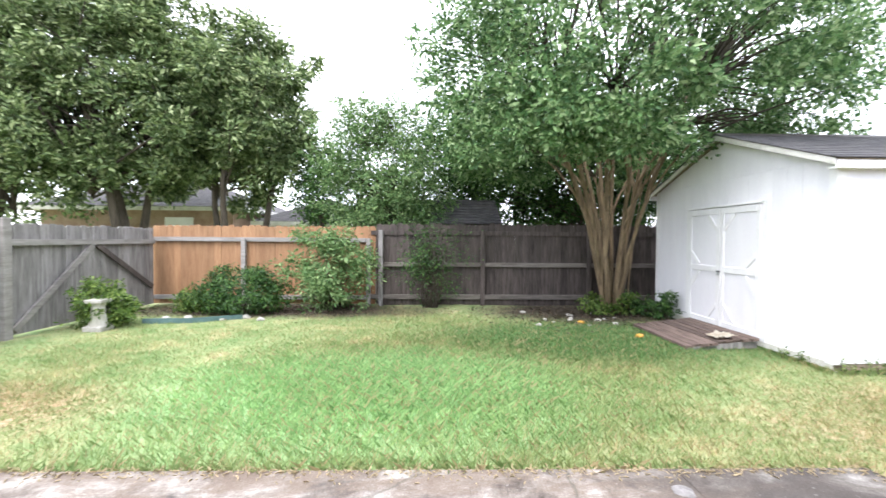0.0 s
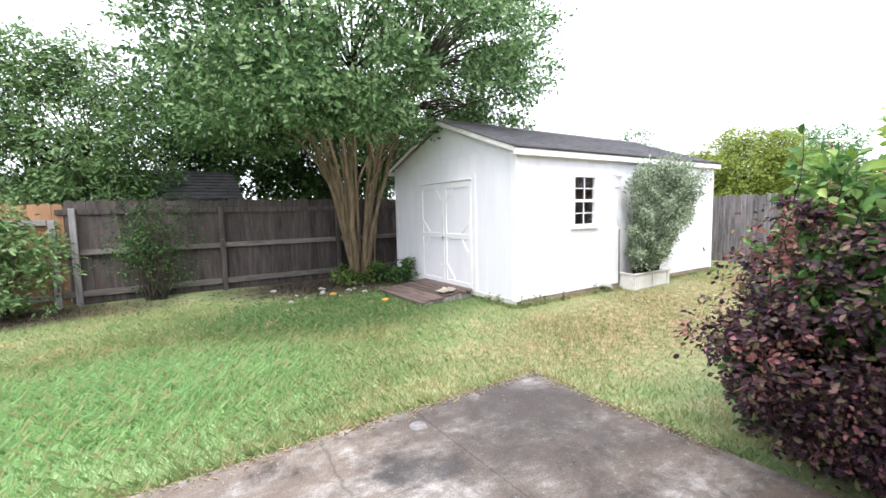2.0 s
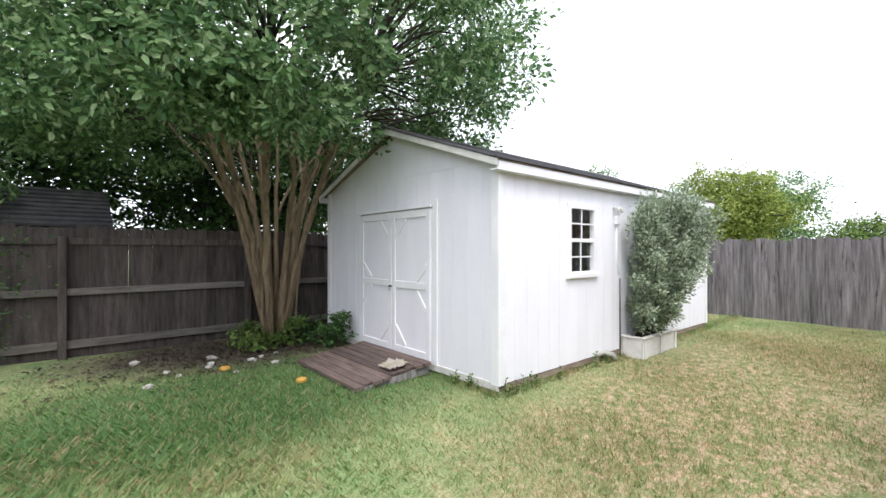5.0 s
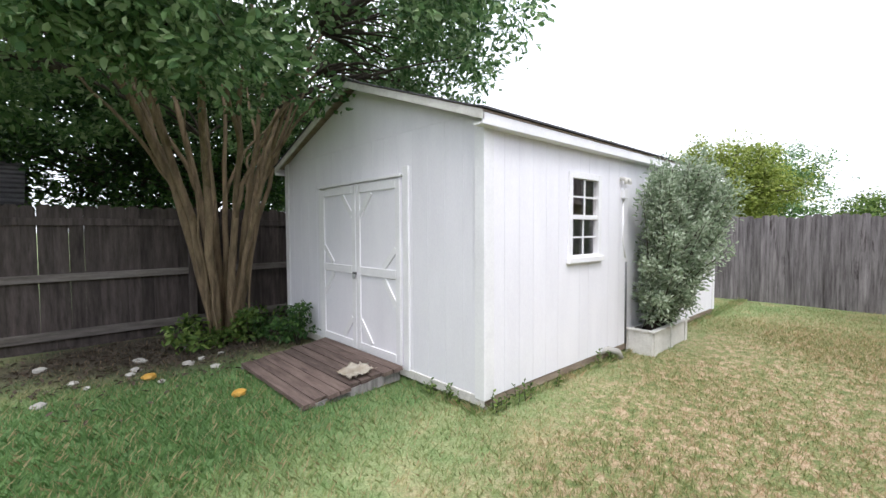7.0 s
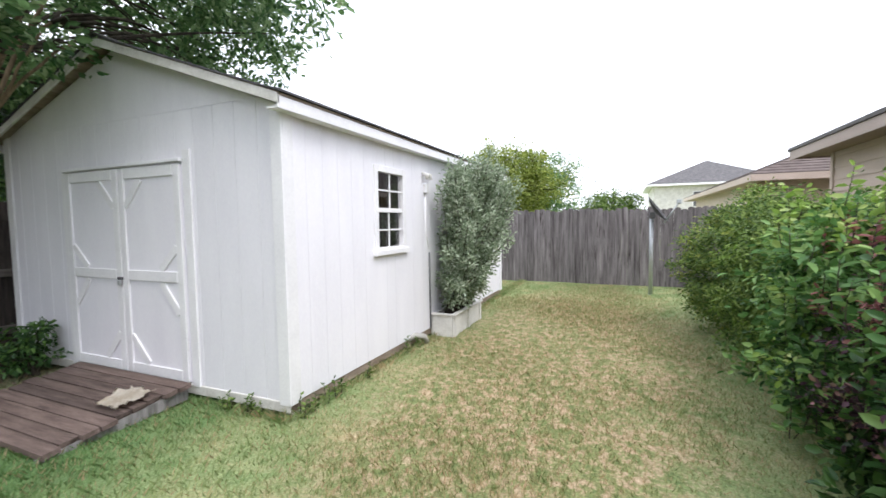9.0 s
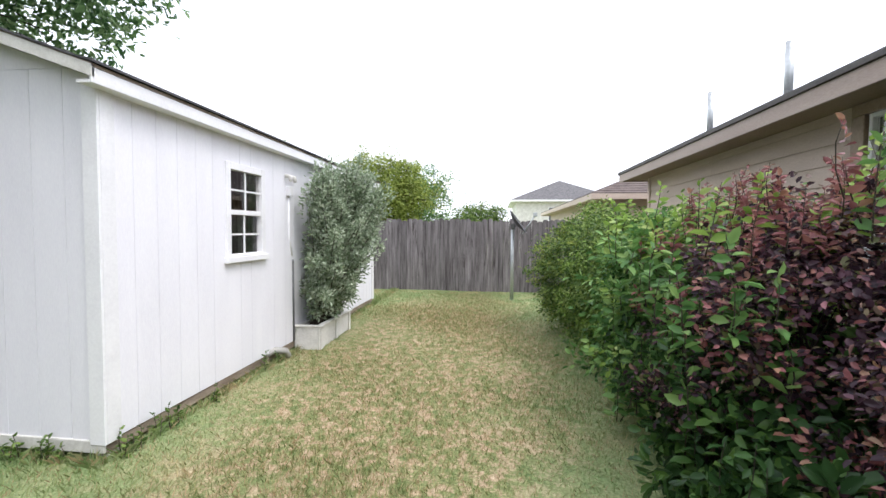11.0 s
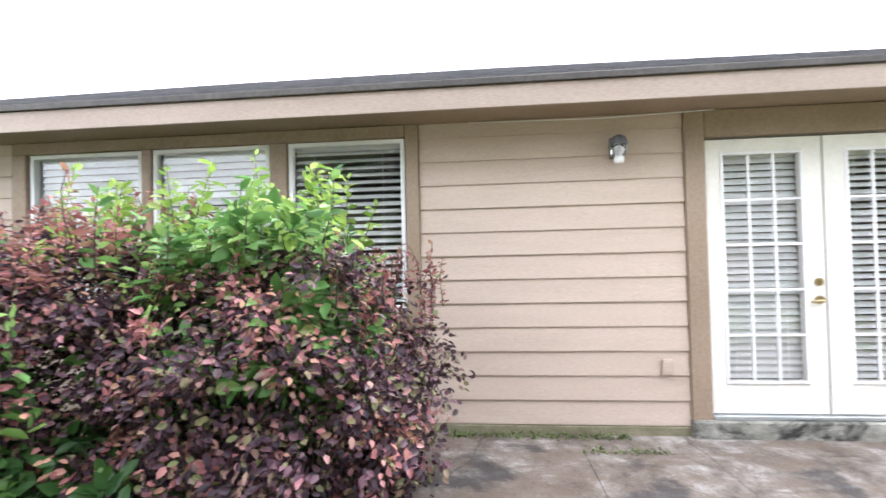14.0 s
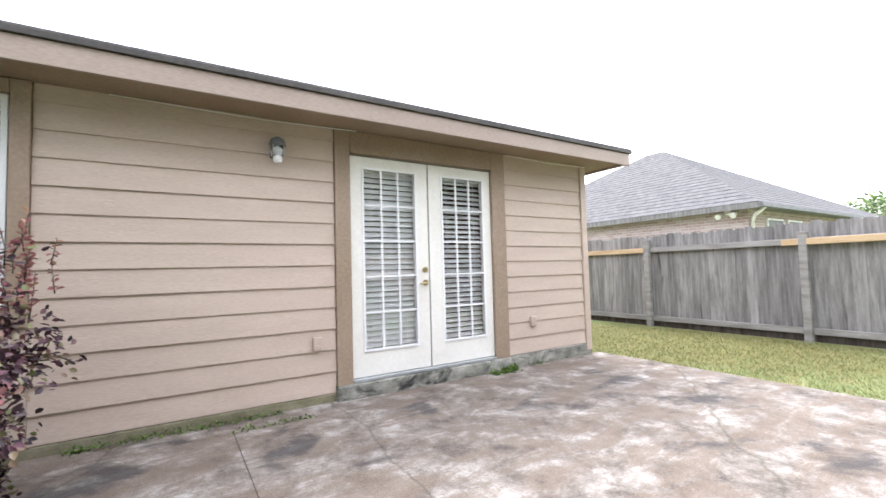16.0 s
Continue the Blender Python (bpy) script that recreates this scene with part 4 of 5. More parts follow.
    for a, b, hinge in ((y0, ym - 0.006, 0), (ym + 0.006, y1, 1)):
        door = part("door", cube(fx - 0.012, a, z0, fx - 0.001, b, z1), WHITE, shed, "white plank shed door with corner braces")
        g = fx - 0.012
        for p0, p1, q0, q1 in ((a, a + 0.075, z0, z1), (b - 0.075, b, z0, z1), (a + 0.077, b - 0.077, z0, z0 + 0.09), (a + 0.077, b - 0.077, z1 - 0.09, z1), (a + 0.077, b - 0.077, 0.93, 1.02)):
            part("batten", cube(g - 0.016, p0, q0, g, p1, q1, 0.004), WHITE_TRIM, door)
        inner, outer = (b - 0.075, a + 0.075) if hinge == 0 else (a + 0.075, b - 0.075)
        s = 1 if outer > inner else -1
        for zc, dz in ((z1 - 0.09, -0.24), (1.02, 0.2), (z0 + 0.09, 0.24), (0.93, -0.26)):
            top_y = inner if zc > 1.1 or zc < 0.5 else outer
            d = s if top_y == inner else -s
            bm = bmesh.new()
            beam(bm, (g - 0.007, top_y, zc + dz), (g - 0.007, top_y + d * 0.21, zc - 0.01 * (1 if dz < 0 else -1)), 0.06, 0.013, (1, 0, 0))
            part("brace", bm, WHITE_TRIM, door)
    latch = part("latch", cube(fx - 0.045, ym - 0.02, 0.93, fx - 0.028, ym + 0.05, 0.955, 0.003), DARKMETAL, shed, "dark metal hasp and padlock")
    part("padlock", cube(fx - 0.062, ym - 0.012, 0.885, fx - 0.04, ym + 0.024, 0.93, 0.005), STEEL, latch)
    # window
    wx0, wx1, wz0, wz1 = 5.60, 6.10, 1.15, 1.90
    y = SY0
    bm = bmesh.new()
    for a, b, c, d in ((wx0 - 0.062, wx0, wz0 - 0.02, wz1 + 0.062), (wx1, wx1 + 0.062, wz0 - 0.02, wz1 + 0.062), (wx0, wx1, wz1, wz1 + 0.062), (wx0, wx1, wz0 - 0.02, wz0)):
        box(bm, a, y - 0.02, c, b, y + 0.045, d, 0.003)
    win = part("window", bm, WHITE_TRIM, shed, "white sash window with dark panes")
    part("window_sill", cube(wx0 - 0.085, y - 0.045, wz0 - 0.075, wx1 + 0.085, y - 0.001, wz0 - 0.022, 0.004), WHITE_TRIM, win)
    zm = (wz0 + wz1) / 2
    part("meeting_rail", cube(wx0, y - 0.005, zm - 0.022, wx1, y + 0.03, zm + 0.022, 0.003), WHITE_TRIM, win)
    for c, d, dy in ((wz0, zm - 0.022, 0.018), (zm + 0.022, wz1, 0.004)):
        bm = bmesh.new()
        box(bm, (wx0 + wx1) / 2 - 0.008, y + dy - 0.006, c, (wx0 + wx1) / 2 + 0.008, y + dy + 0.006, d)
        box(bm, wx0, y + dy - 0.005, (c + d) / 2 - 0.008, wx1, y + dy + 0.005, (c + d) / 2 + 0.008)
        part("muntin", bm, WHITE_TRIM, win)
        part("pane", cube(wx0, y + dy + 0.012, c, wx1, y + dy + 0.015, d), GLASS, win).visible_shadow = False


build_shed()
shed.location += Vector((-0.005, -0.025, -0.028))


def conduit():
    x, y = 6.66, SY0 - 0.02
    c = thing("electrical_conduit", (x, y, 1.3), "white conduit and junction box on the shed wall", "conduit")
    part("pipe", tube(bmesh.new(), [(x + 0.02, y - 0.01, 1.75), (x + 0.02, y - 0.01, 1.25), (x + 0.09, y - 0.01, 1.05)], [0.011] * 3, 8), WHITE_TRIM, c)
    part("box", cube(x - 0.03, y - 0.05, 1.72, x + 0.05, y + 0.02, 1.83, 0.008), WHITE_TRIM, c)
    # thin dark line down the wall, drawn as a narrow tube
    part("downpipe", tube(bmesh.new(), [(x + 0.11, y - 0.005, 1.0), (x + 0.12, y - 0.005, 0.05)], [0.016] * 2, 8), DARKMETAL, c, "thin dark upright line on the wall")
    for dx in (-0.05, 0.05):
        part("bracket", tube(bmesh.new(), [(x + 0.01 + dx, y + 0.02, 1.95), (x + 0.01 + dx, y - 0.06, 1.93), (x + 0.01 + dx, y - 0.07, 1.88)], [0.02, 0.025, 0.02], 8), WORN_WHITE, c)


conduit()


def ramp():
    r = thing("ramp", (3.8, 6.15, LAWN), "rotting brown plank ramp leading to the shed door", "ramp")
    y0, y1 = 5.36, 6.85
    a, b = (3.30, 0.0), (4.28, 0.105)
    n = 9
    for i in range(n):
        f0, f1 = i / n + 0.006, (i + 1) / n - 0.006
        xa, xb = a[0] + (b[0] - a[0]) * f0, a[0] + (b[0] - a[0]) * f1
        za, zb = a[1] + (b[1] - a[1]) * f0, a[1] + (b[1] - a[1]) * f1
        bm = bmesh.new()
        d0, d1 = random.uniform(-0.03, 0.03), random.uniform(-0.03, 0.03)
        prism(bm, [(xa, y0 + d0, za - 0.03), (xb, y0 + d0, zb - 0.03), (xb, y0 + d0 * 0.6, zb + random.uniform(0, 0.006)), (xa, y0 + d0, za + random.uniform(0, 0.006))], (0, y1 - y0 - d0 + d1, 0))
        part("plank", bm, RAMPWOOD, r)
    for y in (y0 + 0.02, y1 - 0.06):
        bm = bmesh.new()
        prism(bm, [(3.3, y, LAWN - 0.03), (4.27, y, LAWN - 0.03 + 0.05), (4.27, y, 0.07), (3.3, y, -0.033)], (0, 0.04, 0))
        part("stringer", bm, SILVERED, r)


ramp()


def planter():
    x0, x1, y0, y1, z0, z1 = 6.80, 7.86, 4.08, 4.385, LAWN - 0.02, 0.215
    p = thing("planter", (7.3, 4.24, LAWN), "worn white wooden planter box beside the shed", "planter")
    for a in ((x0, y0, x1, y0 + 0.025), (x0, y1 - 0.025, x1, y1), (x0, y0 + 0.027, x0 + 0.025, y1 - 0.027), (x1 - 0.025, y0 + 0.027, x1, y1 - 0.027)):
        part("side_board", cube(a[0], a[1], z0, a[2], a[3], z1, 0.004), WORN_WHITE, p)
    for x in (x0 + 0.02, x0 + 0.5, x1 - 0.09):
        part("batten", cube(x, y0 - 0.016, z0, x + 0.07, y0 - 0.001, z1 - 0.01, 0.003), WORN_WHITE, p)
    part("rim", cube(x0 - 0.02, y0 - 0.03, z1 + 0.001, x1 + 0.02, y0 + 0.035, z1 + 0.022, 0.004), WORN_WHITE, p)
    part("rim", cube(x0 - 0.02, y0 + 0.037, z1 + 0.001, x0 + 0.035, y1, z1 + 0.022, 0.004), WORN_WHITE, p)
    part("soil", cube(x0 + 0.027, y0 + 0.027, z0, x1 - 0.027, y1 - 0.027, z1 - 0.04), MULCH, p)


planter()


# ---- fences ----
def board_mesh(name, w, h, t, material, dog=0.03):
    bm = bmesh.new()
    prism(bm, [(-w / 2, 0, 0), (w / 2, 0, 0), (w / 2, 0, h - dog), (w / 2 - dog, 0, h), (-w / 2 + dog, 0, h), (-w / 2, 0, h - dog)], (0, t, 0))
    return mesh_of(name, bm, material)


def run_boards(parent, kinds, p, q, top, w, wobble=0.012, base=LAWN + 0.03, behind=0.0):
    """Boards side by side from p to q; their flat backs lie behind the line by that much."""
    p, q = Vector((*p, 0)), Vector((*q, 0))
    length = (q - p).length
    f = (q - p) / length
    turn = math.degrees(math.atan2(f.y, f.x))
    n = int(length / w)
    meshes = [board_mesh("board", w - 0.002, top - base, 0.018, m) for m in kinds]
    for i in range(n):
        c = p + f * (i + 0.5) * length / n
        m = pose(c.x, c.y, base, random.uniform(-0.3, 0.3), random.uniform(-0.12, 0.12), turn) @ pose(0, behind + random.uniform(0, 0.005), 0) @ Matrix.Diagonal((random.uniform(1.0, 1.03) * length / n / w, 1, 1 + random.uniform(-wobble, wobble), 1))
        piece("board", meshes[i % len(meshes)], parent, m)


def build_fences():
    back = thing("fence", (2, 9.05, LAWN), "weathered grey cedar privacy fence along the back", "fence")
    run_boards(back, [WEATHERED], (-1.2, 9.06), (12.1, 9.06), 1.70, 0.14)
    posts = [-1.10, 1.07, 3.35, 5.7, 8.1, 10.5]
    for x in posts:
        part("post", cube(x - 0.045, 8.95, LAWN - 0.1, x + 0.045, 9.035, 1.56, 0.006), WEATHERED if x > 0 else SILVERED, back)
    for z, w in ((1.50, 0.045), (0.83, 0.045), (0.14, 0.05)):
        for a, b in zip([-1.32] + posts[1:-1], posts[1:-1] + [12.0]):
            part("rail", cube(a + 0.002, 9.036 if z > 1 else 9.0, z - w, b - 0.002, 9.058, z + w, 0.004), WEATHERED if z > 1 else BACKRAIL, back)
    part("kickboard", cube(-1.1, 9.07, LAWN - 0.05, 12.0, 9.09, 0.1), WEATHERED, back)
    side = thing("fence", (-3.6, 9.05, LAWN), "newer orange cedar fence section with grey rails", "fence")
    run_boards(side, [ORANGE], (-5.9, 9.06), (-1.22, 9.06), 1.63, 0.14)
    for x in (-1.36, -3.98):
        part("post", cube(x - 0.045, 8.955, LAWN - 0.1, x + 0.045, 9.04, 1.37 if x < -2 else 1.38, 0.006), RAIL, side)
    for z in (1.34, 0.12):
        part("rail", cube(-5.86, 8.998, z - 0.045, -1.42, 9.058, z + 0.045, 0.004), RAIL, side)
    west = thing("fence", (-5.85, 0, LAWN), "silver-grey cedar privacy fence beside the lawn", "fence")
    run_boards(west, [SILVERED], (-5.87, -9.0), (-5.87, 5.75), 1.66, 0.14, base=LAWN + 0.10)
    for y in (-7.0, -4.6, -2.05, 0.35, 2.9):
        part("post", cube(-5.84, y - 0.05, LAWN - 0.1, -5.75, y + 0.05, 1.52 if y != -2.05 else 1.6, 0.006), RAIL, west)
    part("post", cube(-5.86, 5.72, LAWN - 0.1, -5.72, 5.84, 1.62, 0.006), RAIL, west, "pale grey gate post")
    for y0, y1 in ((-9, -7.05), (-6.95, -4.65), (-4.55, -2.1), (-2.0, 0.3), (0.4, 2.85), (2.95, 5.7)):
        new_wood = y1 in (-2.1,)
        part("rail", cube(-5.845, y0, 1.34, -5.80, y1, 1.43, 0.004), RAILPINE if new_wood else RAIL, west)
        part("rail", cube(-5.845, y0, 0.06, -5.80, y1, 0.15, 0.004), RAIL, west)
    part("rail", cube(-5.797, 0.1, 1.33, -5.755, 2.9, 1.42, 0.004), RAILPINE, west, "new pine rail")
    part("kickboard", cube(-5.885, -9, LAWN - 0.06, -5.862, 5.7, LAWN + 0.13), WEATHERED, west)
    gate = thing("gate", (-5.85, 7.4, LAWN), "grey cedar gate with crossed timber braces", "gate")
    run_boards(gate, [SILVERED], (-5.87, 5.86), (-5.87, 9.02), 1.56, 0.14)
    part("rail", cube(-5.845, 5.86, 1.24, -5.80, 8.98, 1.33, 0.004), RAIL, gate)
    part("brace", beam(bmesh.new(), (-5.82, 5.95, 0.05), (-5.82, 7.35, 1.23), 0.09, 0.035, (1, 0, 0)), RAIL, gate)
    part("brace", beam(bmesh.new(), (-5.82, 7.45, 1.23), (-5.82, 8.9, 0.35), 0.09, 0.035, (1, 0, 0)), WEATHERED, gate)
    east = thing("fence", (12.0, 4, LAWN), "dark weathered cedar board fence closing the side yard", "fence")
    run_boards(east, [DARKBOARD], (12.0, 9.0), (12.0, -2.5), 1.60, 0.125, 0.02, LAWN - 0.02)
    for z in (0.3, 1.2):
        part("rail", cube(12.03, -2.5, z, 12.07, 9.0, z + 0.09), WEATHERED, east)


build_fences()


def satellite_dish():
    x, y = 10.87, 1.72
    d = thing("satellite_dish", (x, y, LAWN), "grey satellite dish on a steel pole", "satellite dish")
    part("pole", tube(bmesh.new(), [(x, y, LAWN - 0.05), (x, y, 1.42)], [0.035, 0.035], 10), STEEL, d)
    bm = bmesh.new()
    grid = []
    ax = Vector((-0.12, -0.8, 0.6)).normalized()
    s = ax.cross(Vector((0, 0, 1))).normalized()
    u = s.cross(ax)
    c = Vector((x, y - 0.05, 1.50))
    hub = bm.verts.new(c)
    prev = None
    for r in (0.1, 0.2, 0.3):
        ringv = [bm.verts.new(c + (s * math.cos(a) + u * math.sin(a)) * r + ax * r * r * 0.9) for a in (2 * math.pi * j / 20 for j in range(20))]
        for j in range(20):
            bm.faces.new([hub, ringv[j], ringv[(j + 1) % 20]] if prev is None else [prev[j], ringv[j], ringv[(j + 1) % 20], prev[(j + 1) % 20]])
        prev = ringv
    bmesh.ops.solidify(bm, geom=bm.faces[:], thickness=0.012)
    part("reflector", bm, DARKMETAL, d)
    part("arm", tube(bmesh.new(), [tuple(c - u * 0.26), tuple(c - u * 0.1 + ax * 0.42)], [0.014, 0.014], 6), STEEL, d)
    tip = c - u * 0.1 + ax * 0.42
    part("receiver", cube(tip.x - 0.03, tip.y - 0.04, tip.z - 0.03, tip.x + 0.03, tip.y + 0.04, tip.z + 0.05, 0.008), STEEL, d)
    part("bracket", cube(x - 0.045, y - 0.06, 1.38, x + 0.045, y + 0.04, 1.5, 0.005), DARKMETAL, d)


satellite_dish()


# ---- trees ----
def crape_myrtle():
    t = thing("crape_myrtle_tree", (3.6, 8.45, LAWN), "multi-stemmed crape myrtle tree with smooth tan bark", "tree")
    centre, radii = (3.85, 8.2, 4.85), (4.6, 3.9, 2.75)
    mids = foliage("crown", t, centre, radii, 540, 135, 0.5, 0.088, LEAF_MYRTLE, 0.58, -0.6, 0.52)
    ring = zip(RNG.uniform(0, 6.28, 150), RNG.uniform(0.62, 1.1, 150))
    fringe = np.array([(3.5 + 3.0 * math.cos(a) * r, 8.2 + 2.9 * math.sin(a) * r, 2.75 + 0.9 * RNG.uniform()) for a, r in ring])
    fringe = fringe[~((fringe[:, 0] > 3.7) & (fringe[:, 1] < 6.9))]
    front = np.array([(RNG.uniform(1.4, 3.9), RNG.uniform(6.2, 7.3), RNG.uniform(2.85, 3.6)) for _ in range(55)])
    fringe = np.concatenate([fringe, front])
    foliage("lower_crown", t, centre, radii, 0, 125, 0.42, 0.088, LEAF_MYRTLE, mids=fringe, slim=0.52)
    stems, ends = 12, []

    def stem(points, w0, w1):
        a, b, c = (np.array(p) for p in points)
        line = [a * (1 - f) ** 2 + 2 * b * f * (1 - f) + c * f * f + np.append(RNG.normal(size=2) * 0.014, 0) for f in (k / 10 for k in range(11))]
        part("trunk", tube(bmesh.new(), [tuple(p) for p in line], [w0 + (w1 - w0) * k / 10 for k in range(11)], 9), BARK, t)
        return line

    for i in range(stems):
        a = 2 * math.pi * i / stems + RNG.uniform(-0.25, 0.25)
        r0, r1 = RNG.uniform(0.10, 0.33), RNG.uniform(0.5, 1.8)
        co, si = math.cos(a), math.sin(a)
        w = RNG.uniform(0.034, 0.066)
        main = stem(((3.6 + r0 * co, 8.45 + r0 * 0.7 * si, LAWN - 0.05), (3.6 + (r0 + r1 * 0.16) * co, 8.45 + (r0 + r1 * 0.14) * si, 1.9), (3.6 + r1 * co, 8.45 + r1 * si, RNG.uniform(3.5, 4.4))), w * 1.2, w * 0.5)
        ends.append(main[-1])
        for at in ((4, 6) if i % 2 else (5,)):
            p, a2, r2 = main[at], a + RNG.uniform(-0.9, 0.9), RNG.uniform(0.5, 1.3)
            tip = p + np.array([math.cos(a2) * r2, math.sin(a2) * r2, RNG.uniform(1.1, 1.9)])
            ends.append(stem((p, p + np.array([math.cos(a2) * r2 * 0.25, math.sin(a2) * r2 * 0.25, 0.7]), tip), w * 0.68, w * 0.3)[-1])
    for _ in range(4):
        a = RNG.uniform(3.3, 6.0)
        base = np.array((3.6 + 0.4 * math.cos(a), 8.45 + 0.35 * math.sin(a), LAWN - 0.03))
        stem((base, base + np.array([0.1 * math.cos(a), 0.1, 1.3]), base + np.array([0.5 * math.cos(a), 0.3 * math.sin(a), 2.9])), 0.016, 0.008)
    bm = bmesh.new()
    for m in np.concatenate([mids[::3], fringe[::3]]):
        e = min(ends, key=lambda q: np.linalg.norm(q - m) + RNG.uniform(0, 0.5))
        limb(bm, e, m, 0.024, 0.005, 0.25)
    tagged(part("branchwork", bm, DARKBARK, t), kind="stuff")


def yard_tree(name, x, y, centre, radii, count, per, spread, size, material, label, trunks=1, width=0.14, shell=0.45, low=-0.9, group=""):
    t = thing(name, (x, y, LAWN), label, "tree", group)
    mids = foliage("crown", t, centre, radii, count, per, spread, size, material, shell, low)
    ends = []
    for i in range(trunks):
        a = 6.28 * i / trunks + 0.5
        dx, dy = (0.0, 0.0) if trunks == 1 else (math.cos(a) * width * 2, math.sin(a) * width * 2)
        end = np.array([x + (centre[0] - x) * 0.6 + dx * 4, y + (centre[1] - y) * 0.6 + dy * 3, centre[2] - radii[2] * 0.25])
        bm = bmesh.new()
        limb(bm, (x + dx, y + dy, LAWN - 0.1), end, width, width * 0.45, 0.0, 7, 9)
        part("trunk", bm, DARKBARK, t)
        ends.append(end)
    bm = bmesh.new()
    for m in mids[::4]:
        e = ends[int(RNG.integers(0, len(ends)))]
        limb(bm, e - np.array([0, 0, RNG.uniform(0, 0.5) * radii[2]]), m, width * 0.28, 0.008, 0.15)
    tagged(part("branchwork", bm, DARKBARK, t), kind="stuff")


crape_myrtle()
yard_tree("oak_tree", -8.6, 12.2, (-9.3, 12.4, 5.3), (4.0, 2.4, 3.8), 340, 175, 0.62, 0.15, LEAF_OAK, "large dense oak tree behind the fence", 3, 0.15, group="trees behind the back fence")
yard_tree("oak_tree", -5.6, 12.6, (-5.7, 12.6, 4.9), (2.6, 2.0, 3.2), 210, 170, 0.58, 0.15, LEAF_OAK, "dense oak tree with dark trunks behind the fence", 3, 0.12, group="trees behind the back fence")
yard_tree("oak_tree", -12.5, 11.5, (-12.7, 11.5, 5.0), (2.8, 2.2, 4.2), 260, 100, 0.66, 0.15, LEAF_OAK, "large oak tree standing by the neighbouring house", 2, 0.16, group="trees behind the back fence")
yard_tree("young_tree", -1.35, 10.3, (-1.1, 10.1, 2.95), (1.6, 1.0, 2.05), 230, 115, 0.45, 0.08, LEAF_LIGHT, "slender pale green tree behind the back fence", 2, 0.045)
yard_tree("evergreen_tree", -3.3, 12.6, (-3.3, 12.6, 2.6), (0.8, 0.8, 1.7), 70, 90, 0.4, 0.09, LEAF_DARK, "dark narrow evergreen tree behind the fence", 1, 0.08)
yard_tree("hedge_tree", 4.6, 11.6, (3.6, 11.9, 3.1), (4.8, 1.1, 2.2), 460, 95, 0.6, 0.11, LEAF_DARK, "dark leafy tree beyond the back fence", 3, 0.07)
yard_tree("yellow_green_tree", 14.6, 5.5, (14.8, 5.7, 2.35), (1.8, 1.9, 1.35), 300, 100, 0.45, 0.08, LEAF_YELLOW, "round yellow-green tree behind the side fence", 1, 0.1)
yard_tree("green_tree", 18.6, 5.2, (18.6, 5.2, 2.6), (2.0, 1.8, 1.45), 120, 90, 0.5, 0.1, LEAF_MYRTLE, "dark green tree beyond the side fence", 1, 0.12)
yard_tree("green_tree", 14.2, 8.9, (14.2, 8.9, 2.9), (1.0, 0.9, 1.3), 60, 80, 0.4, 0.08, LEAF_LIGHT, "pale green tree standing behind the shed", 1, 0.08)
yard_tree("shrub_tree", 14.5, 2.6, (14.5, 2.6, 1.5), (0.9, 0.9, 0.8), 110, 80, 0.3, 0.07, LEAF_IVY, "bright green shrub behind the side fence", 1, 0.05)
yard_tree("wooded_hill_tree", -42, -2, (-44, -3, 3.0), (9, 12, 2.9), 200, 60, 1.6, 0.4, LEAF_OAK, "distant wooded rise behind the neighbouring roof", 1, 0.3)


# ---- shrubs ----
def shrub(name, x, y, centre, radii, count, per, spread, size, material, label, stems=6, slim=0.5, shell=0.6, extra=(), group="", lift=0.5, lobes=()):
    t = thing(name, (x, y, LAWN), label, "shrub", group)
    own = np.concatenate([clumps(c, q, k, 0.3) for c, q, k in lobes]) if lobes else None
    mids = foliage("foliage", t, centre, radii, count, per, spread, size, material, shell, -0.98, slim, LAWN + 0.02, lift, own)
    for nm, mat, share, sz, up, sprd in extra:
        pick = mids[RNG.uniform(size=len(mids)) < share] + np.array([0, 0, up])
        if len(pick):
            foliage(nm, t, centre, radii, 0, max(per // 2, 8), sprd, sz, mat, mids=pick, slim=slim, floor=LAWN + 0.02)
    bm = bmesh.new()
    for m in mids[:: max(1, len(mids) // (stems * 4))]:
        limb(bm, (x + RNG.uniform(-0.2, 0.2) * radii[0], y + RNG.uniform(-0.2, 0.2) * radii[1], LAWN - 0.03), m + (np.array(centre) - m) * 0.3, 0.010, 0.003, 0.05)
    tagged(part("stemwork", bm, DARKBARK, t), kind="stuff")
    return t, mids


def shoots(t, places, height, material, size, leaves=14):
    """Upright shoots with paired leaves."""
    bm, pts, ways, sizes = bmesh.new(), [], [], []
    for p in places:
        p = np.array(p)
        h = height * RNG.uniform(0.6, 1.2)
        lean = RNG.normal(size=2) * 0.12
        tip = p + np.array([lean[0] * h, lean[1] * h, h])
        limb(bm, p, tip, 0.0035, 0.0015, 0, 3, 5)
        turn = RNG.uniform(0, 6.28)
        for k in range(leaves):
            f = 0.1 + 0.9 * k / leaves
            turn += math.pi if k % 2 else math.pi / 2
            pts.append(p + (tip - p) * f)
            ways.append((math.cos(turn), math.sin(turn), 0.25 + 0.9 * f * f))
            sizes.append(size * (1.1 - 0.4 * f))
    tagged(part("shootwork", bm, DARKBARK, t), kind="stuff")
    attach(new("shoot_foliage", leaf_mesh("shoot_foliage", np.array(pts), np.array(sizes), material, 0.9, 0.5, None, np.array(ways))), t)


